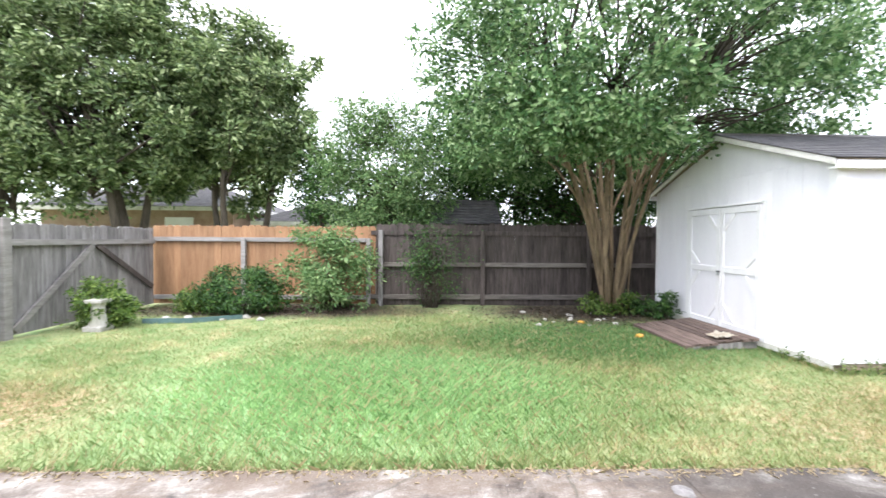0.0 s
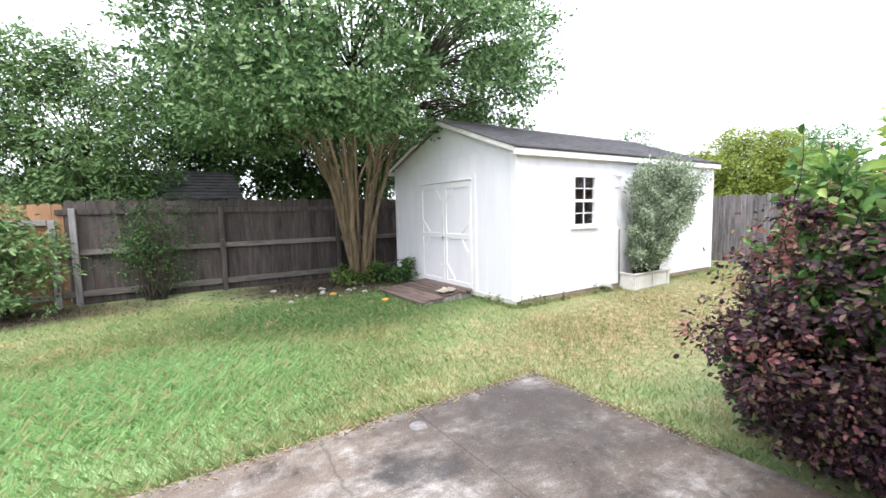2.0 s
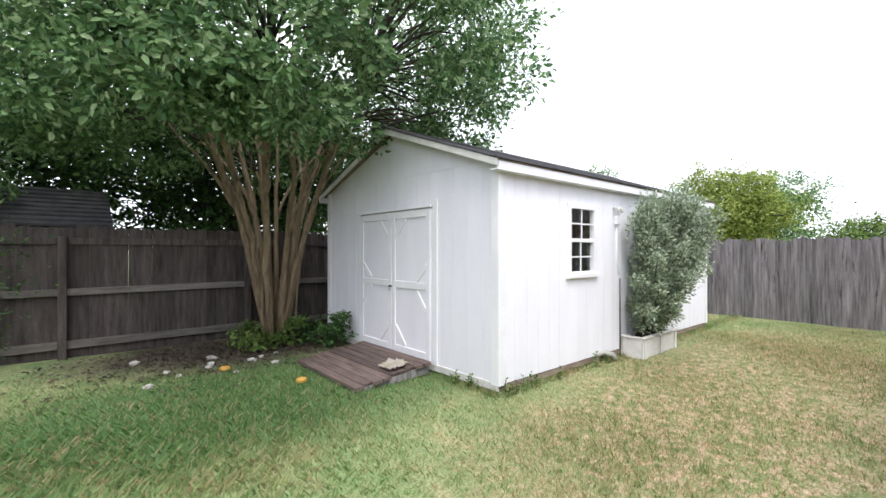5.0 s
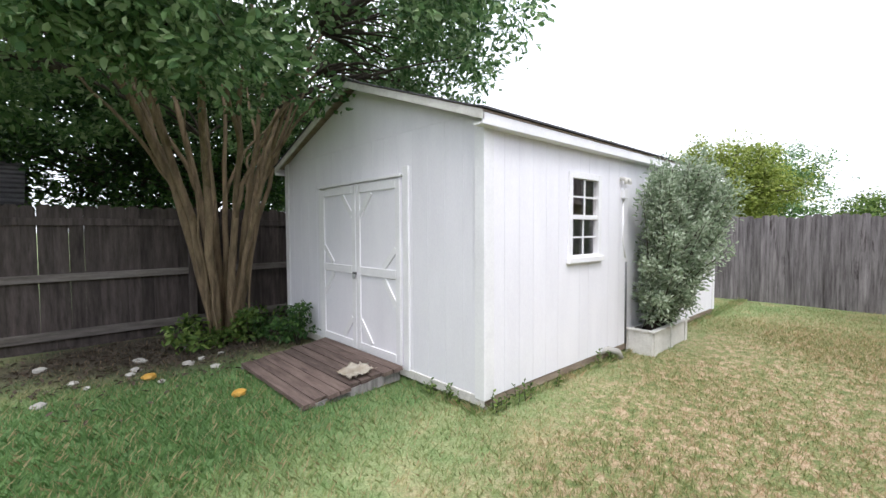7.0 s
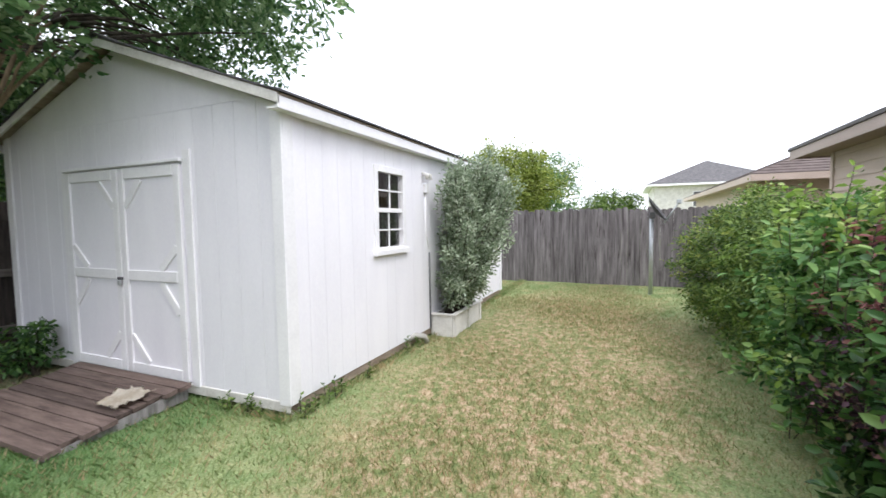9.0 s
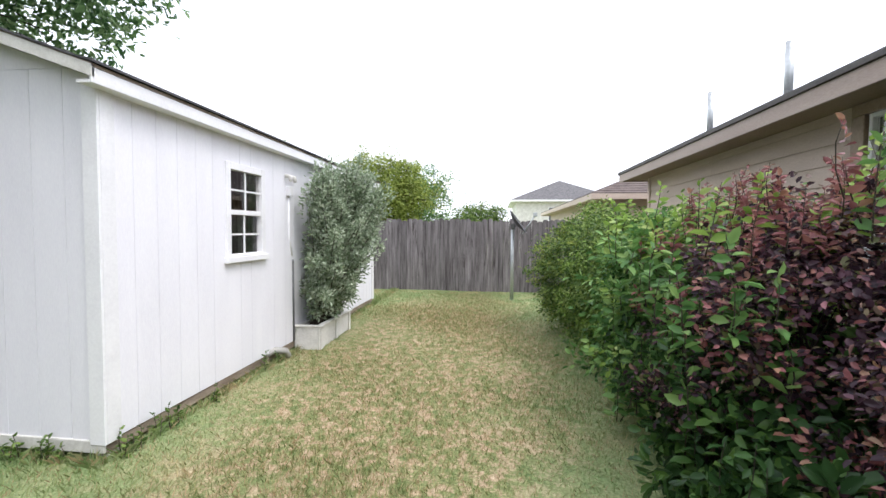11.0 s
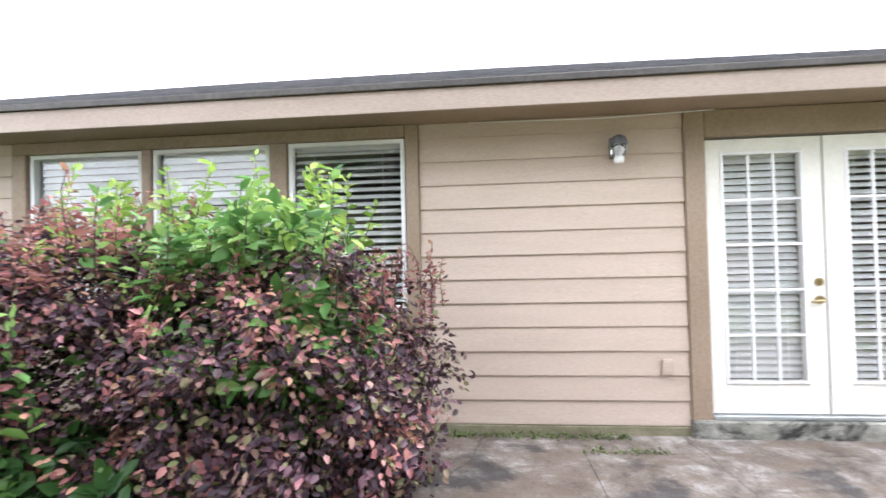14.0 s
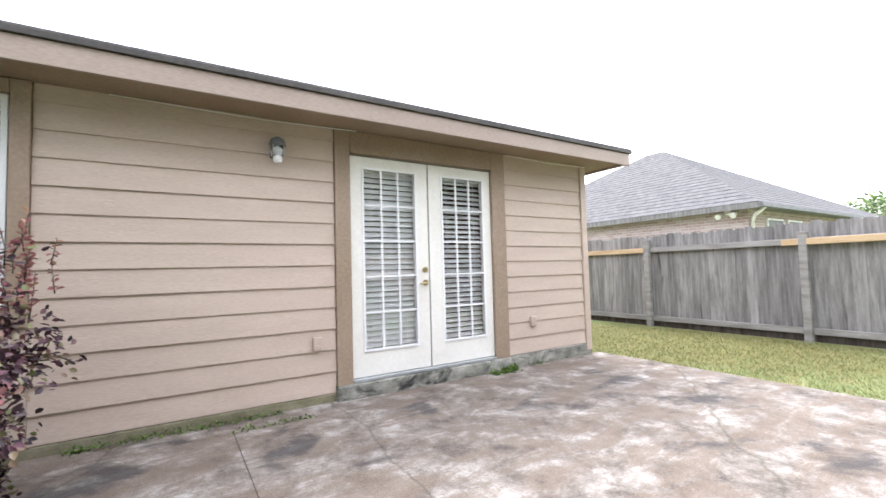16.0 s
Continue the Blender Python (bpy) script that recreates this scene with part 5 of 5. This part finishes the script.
HEDGE = "shrubs along the house"
purple_extra = (("new_growth", LEAF_RED, 0.28, 0.036, 0.09, 0.2),)
a, am = shrub("loropetalum_shrub", 3.15, 0.35, (3.12, 0.30, 0.63), (0.84, 0.88, 0.86), 270, 120, 0.18, 0.037, LEAF_PURPLE, "purple-leaved shrub with red new growth by the patio", 8, 0.6, 0.62, (("new_growth", LEAF_RED, 0.3, 0.034, 0.08, 0.19),), HEDGE)
b, bmid = shrub("loropetalum_shrub", 4.4, 0.45, (4.4, 0.42, 0.74), (0.9, 0.82, 0.90), 250, 120, 0.18, 0.037, LEAF_PURPLE, "tall purple-leaved shrub below the windows", 8, 0.6, 0.62, purple_extra, HEDGE)
c, cm = shrub("broadleaf_shrub", 3.5, 0.3, (3.32, 0.28, 1.07), (0.64, 0.62, 0.56), 66, 50, 0.2, 0.085, LEAF_BROAD, "bright green broad-leaved shrub growing through the purple one", 6, 0.5, 0.7, (("young_leaves", LEAF_LIME, 0.3, 0.07, 0.08, 0.2),), HEDGE)


def hedge_shoots(owner, count, x, y, z, height, material, size, leaves):
    shoots(owner, [(RNG.uniform(*x), RNG.uniform(*y), RNG.uniform(*z)) for _ in range(count)], height, material, size, leaves)


hedge_shoots(c, 44, (2.8, 3.9), (-0.15, 0.75), (1.15, 1.4), 0.36, LEAF_BROAD, 0.085, 16)
hedge_shoots(c, 32, (2.85, 4.6), (-0.3, 0.5), (1.35, 1.5), 0.42, LEAF_LIME, 0.085, 18)
hedge_shoots(a, 80, (2.4, 3.3), (-0.5, 0.7), (0.85, 1.25), 0.24, LEAF_RED, 0.042, 14)
hedge_shoots(b, 90, (3.8, 5.1), (-0.2, 0.95), (1.25, 1.5), 0.26, LEAF_RED, 0.05, 18)
hedge_shoots(b, 34, (4.0, 5.4), (0.85, 1.25), (0.0, 0.9), 0.32, LEAF_BROAD, 0.085, 12)
# dark green shoots low down; their dark colour also carries the deep shade
hedge_shoots(b, 40, (3.7, 5.2), (0.95, 1.2), (-0.02, 0.5), 0.3, LEAF_DARK, 0.085, 14)
hedge_shoots(b, 46, (3.8, 5.5), (0.8, 1.3), (0.3, 1.15), 0.24, LEAF_BROAD, 0.08, 12)
hedge_shoots(b, 30, (3.9, 5.3), (0.6, 1.2), (0.7, 1.3), 0.22, LEAF_RED, 0.05, 14)
hedge_shoots(b, 40, (4.1, 5.6), (0.5, 1.2), (0.9, 1.35), 0.3, LEAF_LIME, 0.08, 14)
# no plant of its own: dark leaves added for the purple shrub's unlit underside
shrub("broadleaf_shrub", 3.65, 0.85, (3.6, 0.85, 0.25), (0.6, 0.34, 0.36), 46, 55, 0.18, 0.07, LEAF_DARK, "added dark leaves standing in for the purple shrub's unlit underside", 5, 0.5, 0.5, (), HEDGE)
# dark green leaves, with the shade at the hedge's foot put into their colour
shrub("broadleaf_shrub", 4.25, 0.8, (4.2, 0.82, 0.34), (0.75, 0.42, 0.46), 70, 55, 0.2, 0.078, LEAF_DARK, "dark green broad-leaved shrub at the hedge's foot, its deep shade put into the leaf colour", 6, 0.5, 0.5, (), HEDGE)
d, dm = shrub("broadleaf_shrub", 5.5, 0.45, (5.5, 0.5, 0.70), (0.85, 0.84, 0.86), 170, 80, 0.24, 0.06, LEAF_BROAD, "fresh green broad-leaved shrub in the hedge", 6, 0.5, 0.7, (("dark_leaves", LEAF_DARK, 0.45, 0.05, -0.05, 0.2), ("young_leaves", LEAF_LIME, 0.3, 0.05, 0.06, 0.2)), HEDGE)
e, em = shrub("evergreen_shrub", 6.7, 0.5, (6.7, 0.56, 0.78), (0.95, 0.86, 0.92), 210, 100, 0.23, 0.042, LEAF_IVY, "dense green evergreen shrub in the hedge", 6, 0.5, 0.7, (("new_growth", LEAF_LIME, 0.4, 0.04, 0.05, 0.18),), HEDGE)
f, fm = shrub("evergreen_shrub", 8.05, 0.6, (8.05, 0.68, 0.76), (1.02, 0.92, 0.92), 220, 100, 0.23, 0.042, LEAF_IVY, "yellow-green evergreen shrub at the hedge's end", 6, 0.5, 0.7, (("pale_growth", LEAF_YELLOW, 0.5, 0.04, 0.03, 0.18),), HEDGE)
g, gm = shrub("feathery_shrub", 9.0, 0.4, (8.9, 0.35, 0.95), (0.75, 0.7, 0.85), 130, 90, 0.26, 0.04, LEAF_LIGHT, "loose feathery green shrub behind the hedge", 6, 0.35, 0.5, (), HEDGE)

def sage_bush():
    """Arching branches out of the planter, leafy along most of their length."""
    t = thing("sage_bush", (7.3, 4.24, 0.2), "silvery green sage bush growing in the planter", "shrub")
    lobes = (((7.15, 4.05, 0.72), (0.60, 0.38, 0.42), 46), ((7.35, 3.98, 1.25), (0.85, 0.54, 0.55), 70), ((7.90, 3.88, 1.75), (0.62, 0.5, 0.5), 46), ((7.05, 4.05, 1.75), (0.46, 0.32, 0.5), 34), ((7.45, 3.98, 2.05), (0.55, 0.4, 0.36), 30))
    tips = np.concatenate([clumps(c, r, k, 0.35) for c, r, k in lobes])
    bm, pts, ways = bmesh.new(), [], []
    for tip in tips:
        root = np.array((RNG.uniform(7.0, 7.65), RNG.uniform(4.17, 4.3), 0.17))
        bend = root * 0.4 + tip * 0.6 + np.array((-0.12 * (tip[0] - root[0]), 0, 0.22))
        line = [root * (1 - f) ** 2 + 2 * bend * f * (1 - f) + tip * f * f for f in (k / 6 for k in range(7))]
        tube(bm, [tuple(p) for p in line], [0.009 - 0.001 * k for k in range(7)], 5)
        for f in RNG.uniform(0.0, 1.0, 165) ** 0.7:
            f = 0.22 + 0.8 * f
            p = root * (1 - f) ** 2 + 2 * bend * f * (1 - f) + tip * f * f
            out = RNG.normal(size=3)
            out /= np.linalg.norm(out)
            pts.append(p + out * RNG.uniform(0.01, 0.13) * (1.25 - 0.5 * f))
            ways.append(out + (tip - root) / np.linalg.norm(tip - root) * 0.8)
    pts, ways = np.array(pts), np.array(ways)
    ok = pts[:, 1] < 4.36
    attach(new("foliage", leaf_mesh("foliage", pts[ok], 0.05, LEAF_SAGE, 0.5, 0.42, None, ways[ok])), t)
    tagged(part("stemwork", bm, DARKBARK, t), kind="stuff")


sage_bush()
shrub("low_shrub", -3.55, 7.9, (-3.55, 7.95, 0.35), (0.95, 0.55, 0.5), 130, 80, 0.2, 0.05, LEAF_DARK, "low dark green shrub in the fence border", 6)
shrub("fence_shrub", -2.0, 8.4, (-2.0, 8.3, 0.80), (1.0, 0.55, 0.95), 80, 60, 0.30, 0.085, LEAF_LIGHT, "open pale green shrub against the orange fence", 8, 0.45, 0.35)
shrub("border_plant", -5.15, 6.7, (-5.2, 6.75, 0.28), (0.42, 0.4, 0.42), 60, 60, 0.16, 0.06, LEAF_IVY, "fresh green plant beside the gate", 5)
shrub("border_plant", -4.6, 8.2, (-4.6, 8.2, 0.12), (0.4, 0.3, 0.28), 34, 50, 0.16, 0.06, LEAF_IVY, "small green plant in the fence border", 4)
shrub("sapling_thicket", -0.05, 8.72, (-0.1, 8.7, 1.1), (0.75, 0.3, 1.25), 70, 38, 0.42, 0.055, LEAF_DARK, "thin leafy saplings in front of the fence", 10, 0.4, 0.2)
shrub("ground_plant", 3.2, 8.0, (3.15, 8.0, 0.1), (0.34, 0.28, 0.3), 17, 32, 0.17, 0.075, LEAF_IVY, "green seedlings at the tree's foot", 4)
shrub("ground_plant", 3.85, 8.05, (3.85, 8.05, 0.12), (0.28, 0.25, 0.34), 14, 32, 0.17, 0.075, LEAF_IVY, "green seedlings between the tree stems", 4)
shrub("ground_plant", 4.1, 7.75, (4.1, 7.75, 0.06), (0.36, 0.5, 0.26), 20, 36, 0.16, 0.06, LEAF_DARK, "dark low weeds beside the shed", 4)
shrub("ground_plant", 4.15, 7.35, (4.12, 7.35, 0.25), (0.12, 0.16, 0.3), 14, 40, 0.14, 0.055, LEAF_DARK, "leafy weed against the shed wall", 3)


# ---- small things ----
def pedestal():
    x, y = -5.05, 6.45
    p = thing("stone_pedestal", (x, y, LAWN), "weathered pale stone garden pedestal", "pedestal")
    part("base", cube(x - 0.14, y - 0.14, LAWN - 0.02, x + 0.14, y + 0.14, 0.03, 0.012), STONE, p)
    part("column", lathe(bmesh.new(), x, y, [(0.13, 0.03), (0.115, 0.09), (0.095, 0.2), (0.09, 0.32), (0.11, 0.37)], 14), STONE, p)
    part("top", cube(x - 0.125, y - 0.125, 0.372, x + 0.125, y + 0.125, 0.43, 0.01), STONE, p)


def rock(name, x, y, z, r, material, label, category, squash=0.55, group=""):
    bm = bmesh.new()
    bmesh.ops.create_icosphere(bm, subdivisions=2, radius=r)
    for v in bm.verts:
        v.co *= 1 + 0.35 * noise.noise(v.co * (1.6 / r) + Vector((x * 9, y * 7, 0)))
        v.co.z *= squash
        v.co += Vector((x, y, z))
    solo(name, bm, material, label, category, group=group)


def cloth():
    bm = bmesh.new()
    n = 14
    vs = [[bm.verts.new((3.9 + 0.26 * (i / n - 0.5) + 0.02 * noise.noise(Vector((i, j, 3)) * 0.4), 5.55 + 0.34 * (j / n - 0.5) * (0.8 + 0.3 * noise.noise(Vector((i * 0.3, 1, 2)))), 0.085 + 0.035 * i / n + 0.045 * abs(noise.noise(Vector((i, j, 0)) * 0.33)) * (1 + noise.noise(Vector((j, i, 5)) * 0.7)))) for i in range(n + 1)] for j in range(n + 1)]
    for j in range(n):
        for i in range(n):
            bm.faces.new([vs[j][i], vs[j][i + 1], vs[j + 1][i + 1], vs[j + 1][i]]).smooth = True
    bmesh.ops.solidify(bm, geom=bm.faces[:], thickness=0.008)
    solo("rag", bm, CLOTH, "crumpled pale cloth lying on the ramp", "cloth")


def garden_edging():
    """A low strip of plastic edging, curving round the planted bed."""
    bm = bmesh.new()
    line = [(-4.75 + 1.45 * f, 6.98 + 0.4 * f * f + 0.03 * math.sin(9 * f)) for f in (k / 12 for k in range(13))]
    for (xa, ya), (xb, yb) in zip(line, line[1:]):
        beam(bm, (xa, ya, LAWN + 0.03), (xb, yb, LAWN + 0.03), 0.02, 0.11)
    bmesh.ops.remove_doubles(bm, verts=bm.verts[:], dist=0.002)
    solo("garden_edging", bm, EDGING, "dark blue-green plastic edging round the planted bed", "edging")


pedestal()
garden_edging()
cloth()
rock("plastic_scrap", 2.55, 7.12, LAWN + 0.02, 0.065, YELLOW, "yellow plastic scrap lying in the leaf litter", "litter")
rock("plastic_scrap", 3.05, 6.08, LAWN + 0.02, 0.06, YELLOW, "orange-yellow plastic scrap on the grass", "litter")
for i in range(14):
    rock("stone", random.uniform(1.6, 3.6), random.uniform(6.9, 8.2), LAWN + 0.01, random.uniform(0.03, 0.06), STONE, "small pale stone in the leaf litter", "stone", group="stones under the tree")
for i in range(6):
    rock("stone", -4.6 + i * 0.33, 7.35 + 0.12 * math.sin(i * 2), LAWN + 0.02, random.uniform(0.06, 0.09), STONE, "grey border stone along the bed", "stone", group="border stones")


def litter():
    n = 2600
    x = np.concatenate([RNG.normal(3.0, 1.1, n // 2), RNG.normal(-3.6, 1.4, n // 2)])
    y = np.concatenate([RNG.normal(8.0, 0.6, n // 2), RNG.normal(8.2, 0.4, n // 2)])
    ok = (y < 8.95) & ~((x > 4.25) & (y > 4.4))
    pts = np.stack([x, y, np.full(n, LAWN + 0.025)], 1)[ok]
    tagged(new("leaf_litter", leaf_mesh("leaf_litter", pts, 0.06, MULCH, 2.0)), "dry brown leaves scattered on the soil", "leaf litter", kind="stuff")


litter()


def clippings():
    dry = surface("dry_clippings", (0.24, 0.19, 0.10), (0.46, 0.36, 0.22), 8)
    n = 1500
    x, y = RNG.uniform(-2.8, 2.65, n), 2.39 - np.abs(RNG.normal(0, 0.05, n))
    side = RNG.uniform(size=n) < 0.2
    y[side], x[side] = RNG.uniform(0.9, 2.3, side.sum()), 2.66 - np.abs(RNG.normal(0, 0.04, side.sum()))
    pts = np.stack([x, y, np.full(n, 0.004)], 1)
    tagged(new("dry_clippings", leaf_mesh("dry_clippings", pts, 0.035, dry, 2.0, 0.2)), "dry grass clippings along the patio edge", "clippings", kind="stuff")


def wall_weeds():
    for x0, x1, y, n, size in ((1.1, 2.45, -0.86, 420, 0.03), (-1.36, -1.0, -0.80, 160, 0.06), (0.9, 1.5, -0.62, 120, 0.03), (-2.6, -1.6, -0.87, 90, 0.025)):
        w = thing("wall_weeds", ((x0 + x1) / 2, y, 0), "green weeds and moss at the foot of the house wall", "weeds", "weeds by the house")
        pts = np.stack([RNG.uniform(x0, x1, n), y + RNG.normal(0, 0.022, n), np.abs(RNG.normal(0.004, 0.012, n))], 1)
        attach(new("leaves", leaf_mesh("weed_foliage", pts, size, LEAF_IVY, 0.1, 0.3)), w).name = "weed_foliage"


clippings()
wall_weeds()


def shed_weeds():
    spots = [(RNG.uniform(4.25, 4.9), RNG.uniform(4.27, 4.34)) for _ in range(16)] + [(RNG.uniform(4.24, 4.3), RNG.uniform(4.4, 5.3)) for _ in range(14)] + [(RNG.uniform(5.0, 6.3), RNG.uniform(4.28, 4.34)) for _ in range(12)]
    w = thing("shed_weeds", (4.6, 4.3, LAWN), "thin green weeds along the shed's foot", "weeds")
    shoots(w, [(x, y, LAWN - 0.01) for x, y in spots[::2]], 0.16, LEAF_IVY, 0.045, 11)


shed_weeds()


def drain_pipe():
    p = thing("drain_pipe", (6.3, 4.3, 0), "grey pipe elbow under the shed", "pipe")
    part("elbow", tube(bmesh.new(), [(6.2, 4.45, 0.03), (6.32, 4.36, 0.07), (6.42, 4.30, 0.04), (6.45, 4.28, -0.03)], [0.035] * 4, 10), STONE, p)


drain_pipe()
rock("paint_spot", 1.39, 2.15, 0.001, 0.06, SILVERED, "pale worn spot on the concrete patio", "paint spot", 0.05)


# ---- neighbouring buildings ----
def hip_house(name, x0, x1, y0, y1, wall_z, slope, wall, roof_mat, label, over=0.45, trim=FASCIA):
    h = thing(name, ((x0 + x1) / 2, (y0 + y1) / 2, LAWN), label, "house", "neighbouring houses")
    part("wall", cube(x0, y0, LAWN - 0.1, x1, y1, wall_z), wall, h)
    rise = min(x1 - x0, y1 - y0) / 2 + over - 0.02
    bm = bmesh.new()
    def ring(f, dz):
        k = f * rise
        return [(x0 - over + k, y0 - over + k, wall_z + 0.1 + k * slope + dz), (x1 + over - k, y0 - over + k, wall_z + 0.1 + k * slope + dz), (x1 + over - k, y1 + over - k, wall_z + 0.1 + k * slope + dz), (x0 - over + k, y1 + over - k, wall_z + 0.1 + k * slope + dz)]
    courses = 26
    for i in range(courses):
        va, vb, vc = ([bm.verts.new(p) for p in q] for q in (ring(i / courses, 0.02), ring((i + 1) / courses, 0.004), ring(i / courses, 0.004)))
        for j in range(4):
            bm.faces.new([va[j], va[(j + 1) % 4], vb[(j + 1) % 4], vb[j]])
            bm.faces.new([vc[j], vc[(j + 1) % 4], va[(j + 1) % 4], va[j]])
    bm.faces.new([bm.verts.new(p) for p in ring(1.0, 0.005)])
    bmesh.ops.remove_doubles(bm, verts=bm.verts[:], dist=0.0005)
    part("roof", bm, roof_mat, h)
    part("soffit", cube(x0 - over + 0.02, y0 - over + 0.02, wall_z + 0.001, x1 + over - 0.02, y1 + over - 0.02, wall_z + 0.012), trim, h)
    for a in ((x0 - over, y0 - over, x1 + over, y0 - over + 0.02), (x0 - over, y1 + over - 0.02, x1 + over, y1 + over), (x0 - over, y0 - over + 0.022, x0 - over + 0.02, y1 + over - 0.022), (x1 + over - 0.02, y0 - over + 0.022, x1 + over, y1 + over - 0.022)):
        part("fascia", cube(a[0], a[1], wall_z - 0.04, a[2], a[3], wall_z + 0.1), trim, h)
    return h


def house_window(h, x0, x1, z0, z1, y=None, x=None):
    """A framed window on a wall facing +y or, with x given, a wall facing x."""
    if x is None:
        w = part("window", cube(x0, y, z0, x1, y + 0.04, z1, 0.005), WHITE_TRIM, h)
        part("pane", cube(x0 + 0.05, y + 0.041, z0 + 0.05, x1 - 0.05, y + 0.047, z1 - 0.05), DARKMETAL, w, "dark reflecting pane")
    else:
        w = part("window", cube(x - 0.04, x0, z0, x, x1, z1, 0.005), WHITE_TRIM, h)
        part("pane", cube(x - 0.047, x0 + 0.05, z0 + 0.05, x - 0.041, x1 - 0.05, z1 - 0.05), DARKMETAL, w, "dark reflecting pane")


west_house = hip_house("neighbour_house", -20.5, -10.4, -13.0, -2.2, 2.45, 0.60, FAR_BRICK, PALE_SHINGLE, "brick house with a grey hipped shingle roof beyond the fence", 0.4, SILVERED)
for x in (-11.9, -13.2, -15.6):
    house_window(west_house, x - 0.5, x + 0.5, 0.9, 2.25, y=-2.2)
part("gutter", cube(-20.9, -1.8, 2.42, -9.99, -1.7, 2.53, 0.01), DARKMETAL, west_house, "dark metal gutter")
# rain downpipe at the corner of the brick house
part("downpipe", tube(bmesh.new(), [(-10.2, -1.75, 2.42), (-10.25, -2.0, 2.25), (-10.5, -2.15, 2.1), (-10.5, -2.15, 0)], [0.04] * 4, 8), WORN_WHITE, west_house)
flood = thing("floodlight", (-10.3, -2.6, 2.35), "twin security floodlight under the neighbour's eave", "floodlight")
part("mount", cube(-10.34, -2.65, 2.33, -10.2, -2.5, 2.45, 0.01), WORN_WHITE, flood)
for y in (-2.75, -2.4):
    part("lamp_head", tube(bmesh.new(), [(-10.25, y, 2.38), (-10.1, y * 1.01, 2.28)], [0.04, 0.075], 10), WORN_WHITE, flood)

east_house = hip_house("neighbour_house", 13.6, 24.6, -9.0, -0.75, 2.2, 0.42, TAN, BROWN_SHINGLE, "tan house with a brown shingle roof next door", 0.45, TAN)
part("brick_pier", cube(13.4, -0.85, -0.1, 14.4, -0.70, 2.19), BRICK, east_house)
tall_house = hip_house("neighbour_house", 26.5, 34, -12, -4.6, 3.3, 0.3, TAN, BROWN_SHINGLE, "two-storey house with a brown roof farther off", 0.45, TAN)
white_house = hip_house("neighbour_house", 37, 46, -7.3, 0.4, 3.75, 0.45, WORN_WHITE, PALE_SHINGLE, "white two-storey house with a grey hipped roof", 0.5, WHITE_TRIM)
house_window(white_house, -3.2, -2.1, 2.2, 3.3, x=37)
house_window(white_house, -5.6, -4.6, 2.2, 3.3, x=37)

old_house = hip_house("neighbour_house", -14, -7.2, 15.5, 22, 2.35, 0.4, BRICK, PALE_SHINGLE, "brown house with a pale grey roof behind the trees", 0.6, WORN_WHITE)
house_window(old_house, -9.6, -8.6, 0.9, 2.1, y=15.44)
pale_house = hip_house("neighbour_house", -6.3, -2.6, 16.5, 22, 1.9, 0.45, WORN_WHITE, PALE_SHINGLE, "pale house glimpsed between the tree trunks", 0.5, WORN_WHITE)


def neighbour_shed():
    h = thing("neighbour_shed", (0, 11, LAWN), "neighbour's shed with a grey ribbed shingle roof", "shed")
    x0, x1, y0, y1 = -1.9, 1.55, 10.2, 12.4
    part("wall", cube(x0, y0, LAWN - 0.1, x1, y1, 1.72), DARKBOARD, h)
    ym = (y0 + y1) / 2
    for side, ye in ((-1, y0 - 0.1), (1, y1 + 0.1)):
        rows = 9
        for i in range(rows):
            a, b = i / rows, (i + 1) / rows
            ya, yb = ye + (ym - ye) * a, ye + (ym - ye) * b
            bm = bmesh.new()
            za, zb = 1.74 + 0.68 * a, 1.74 + 0.68 * b
            prism(bm, [(x0 - 0.1, ya, za), (x0 - 0.1, ya, za + 0.035), (x0 - 0.1, yb, zb + 0.008), (x0 - 0.1, yb, zb)], (x1 - x0 + 0.2, 0, 0))
            part("shingle_course", bm, SHINGLE, h)
    bm = bmesh.new()
    for x in (x0 + 0.002, x1 - 0.04):
        prism(bm, [(x, y0, 1.722), (x, ym, 2.38), (x, y1, 1.722)], (0.038, 0, 0))
    part("gable", bm, DARKBOARD, h)


neighbour_shed()

# ---- grass last ----
build_grass()
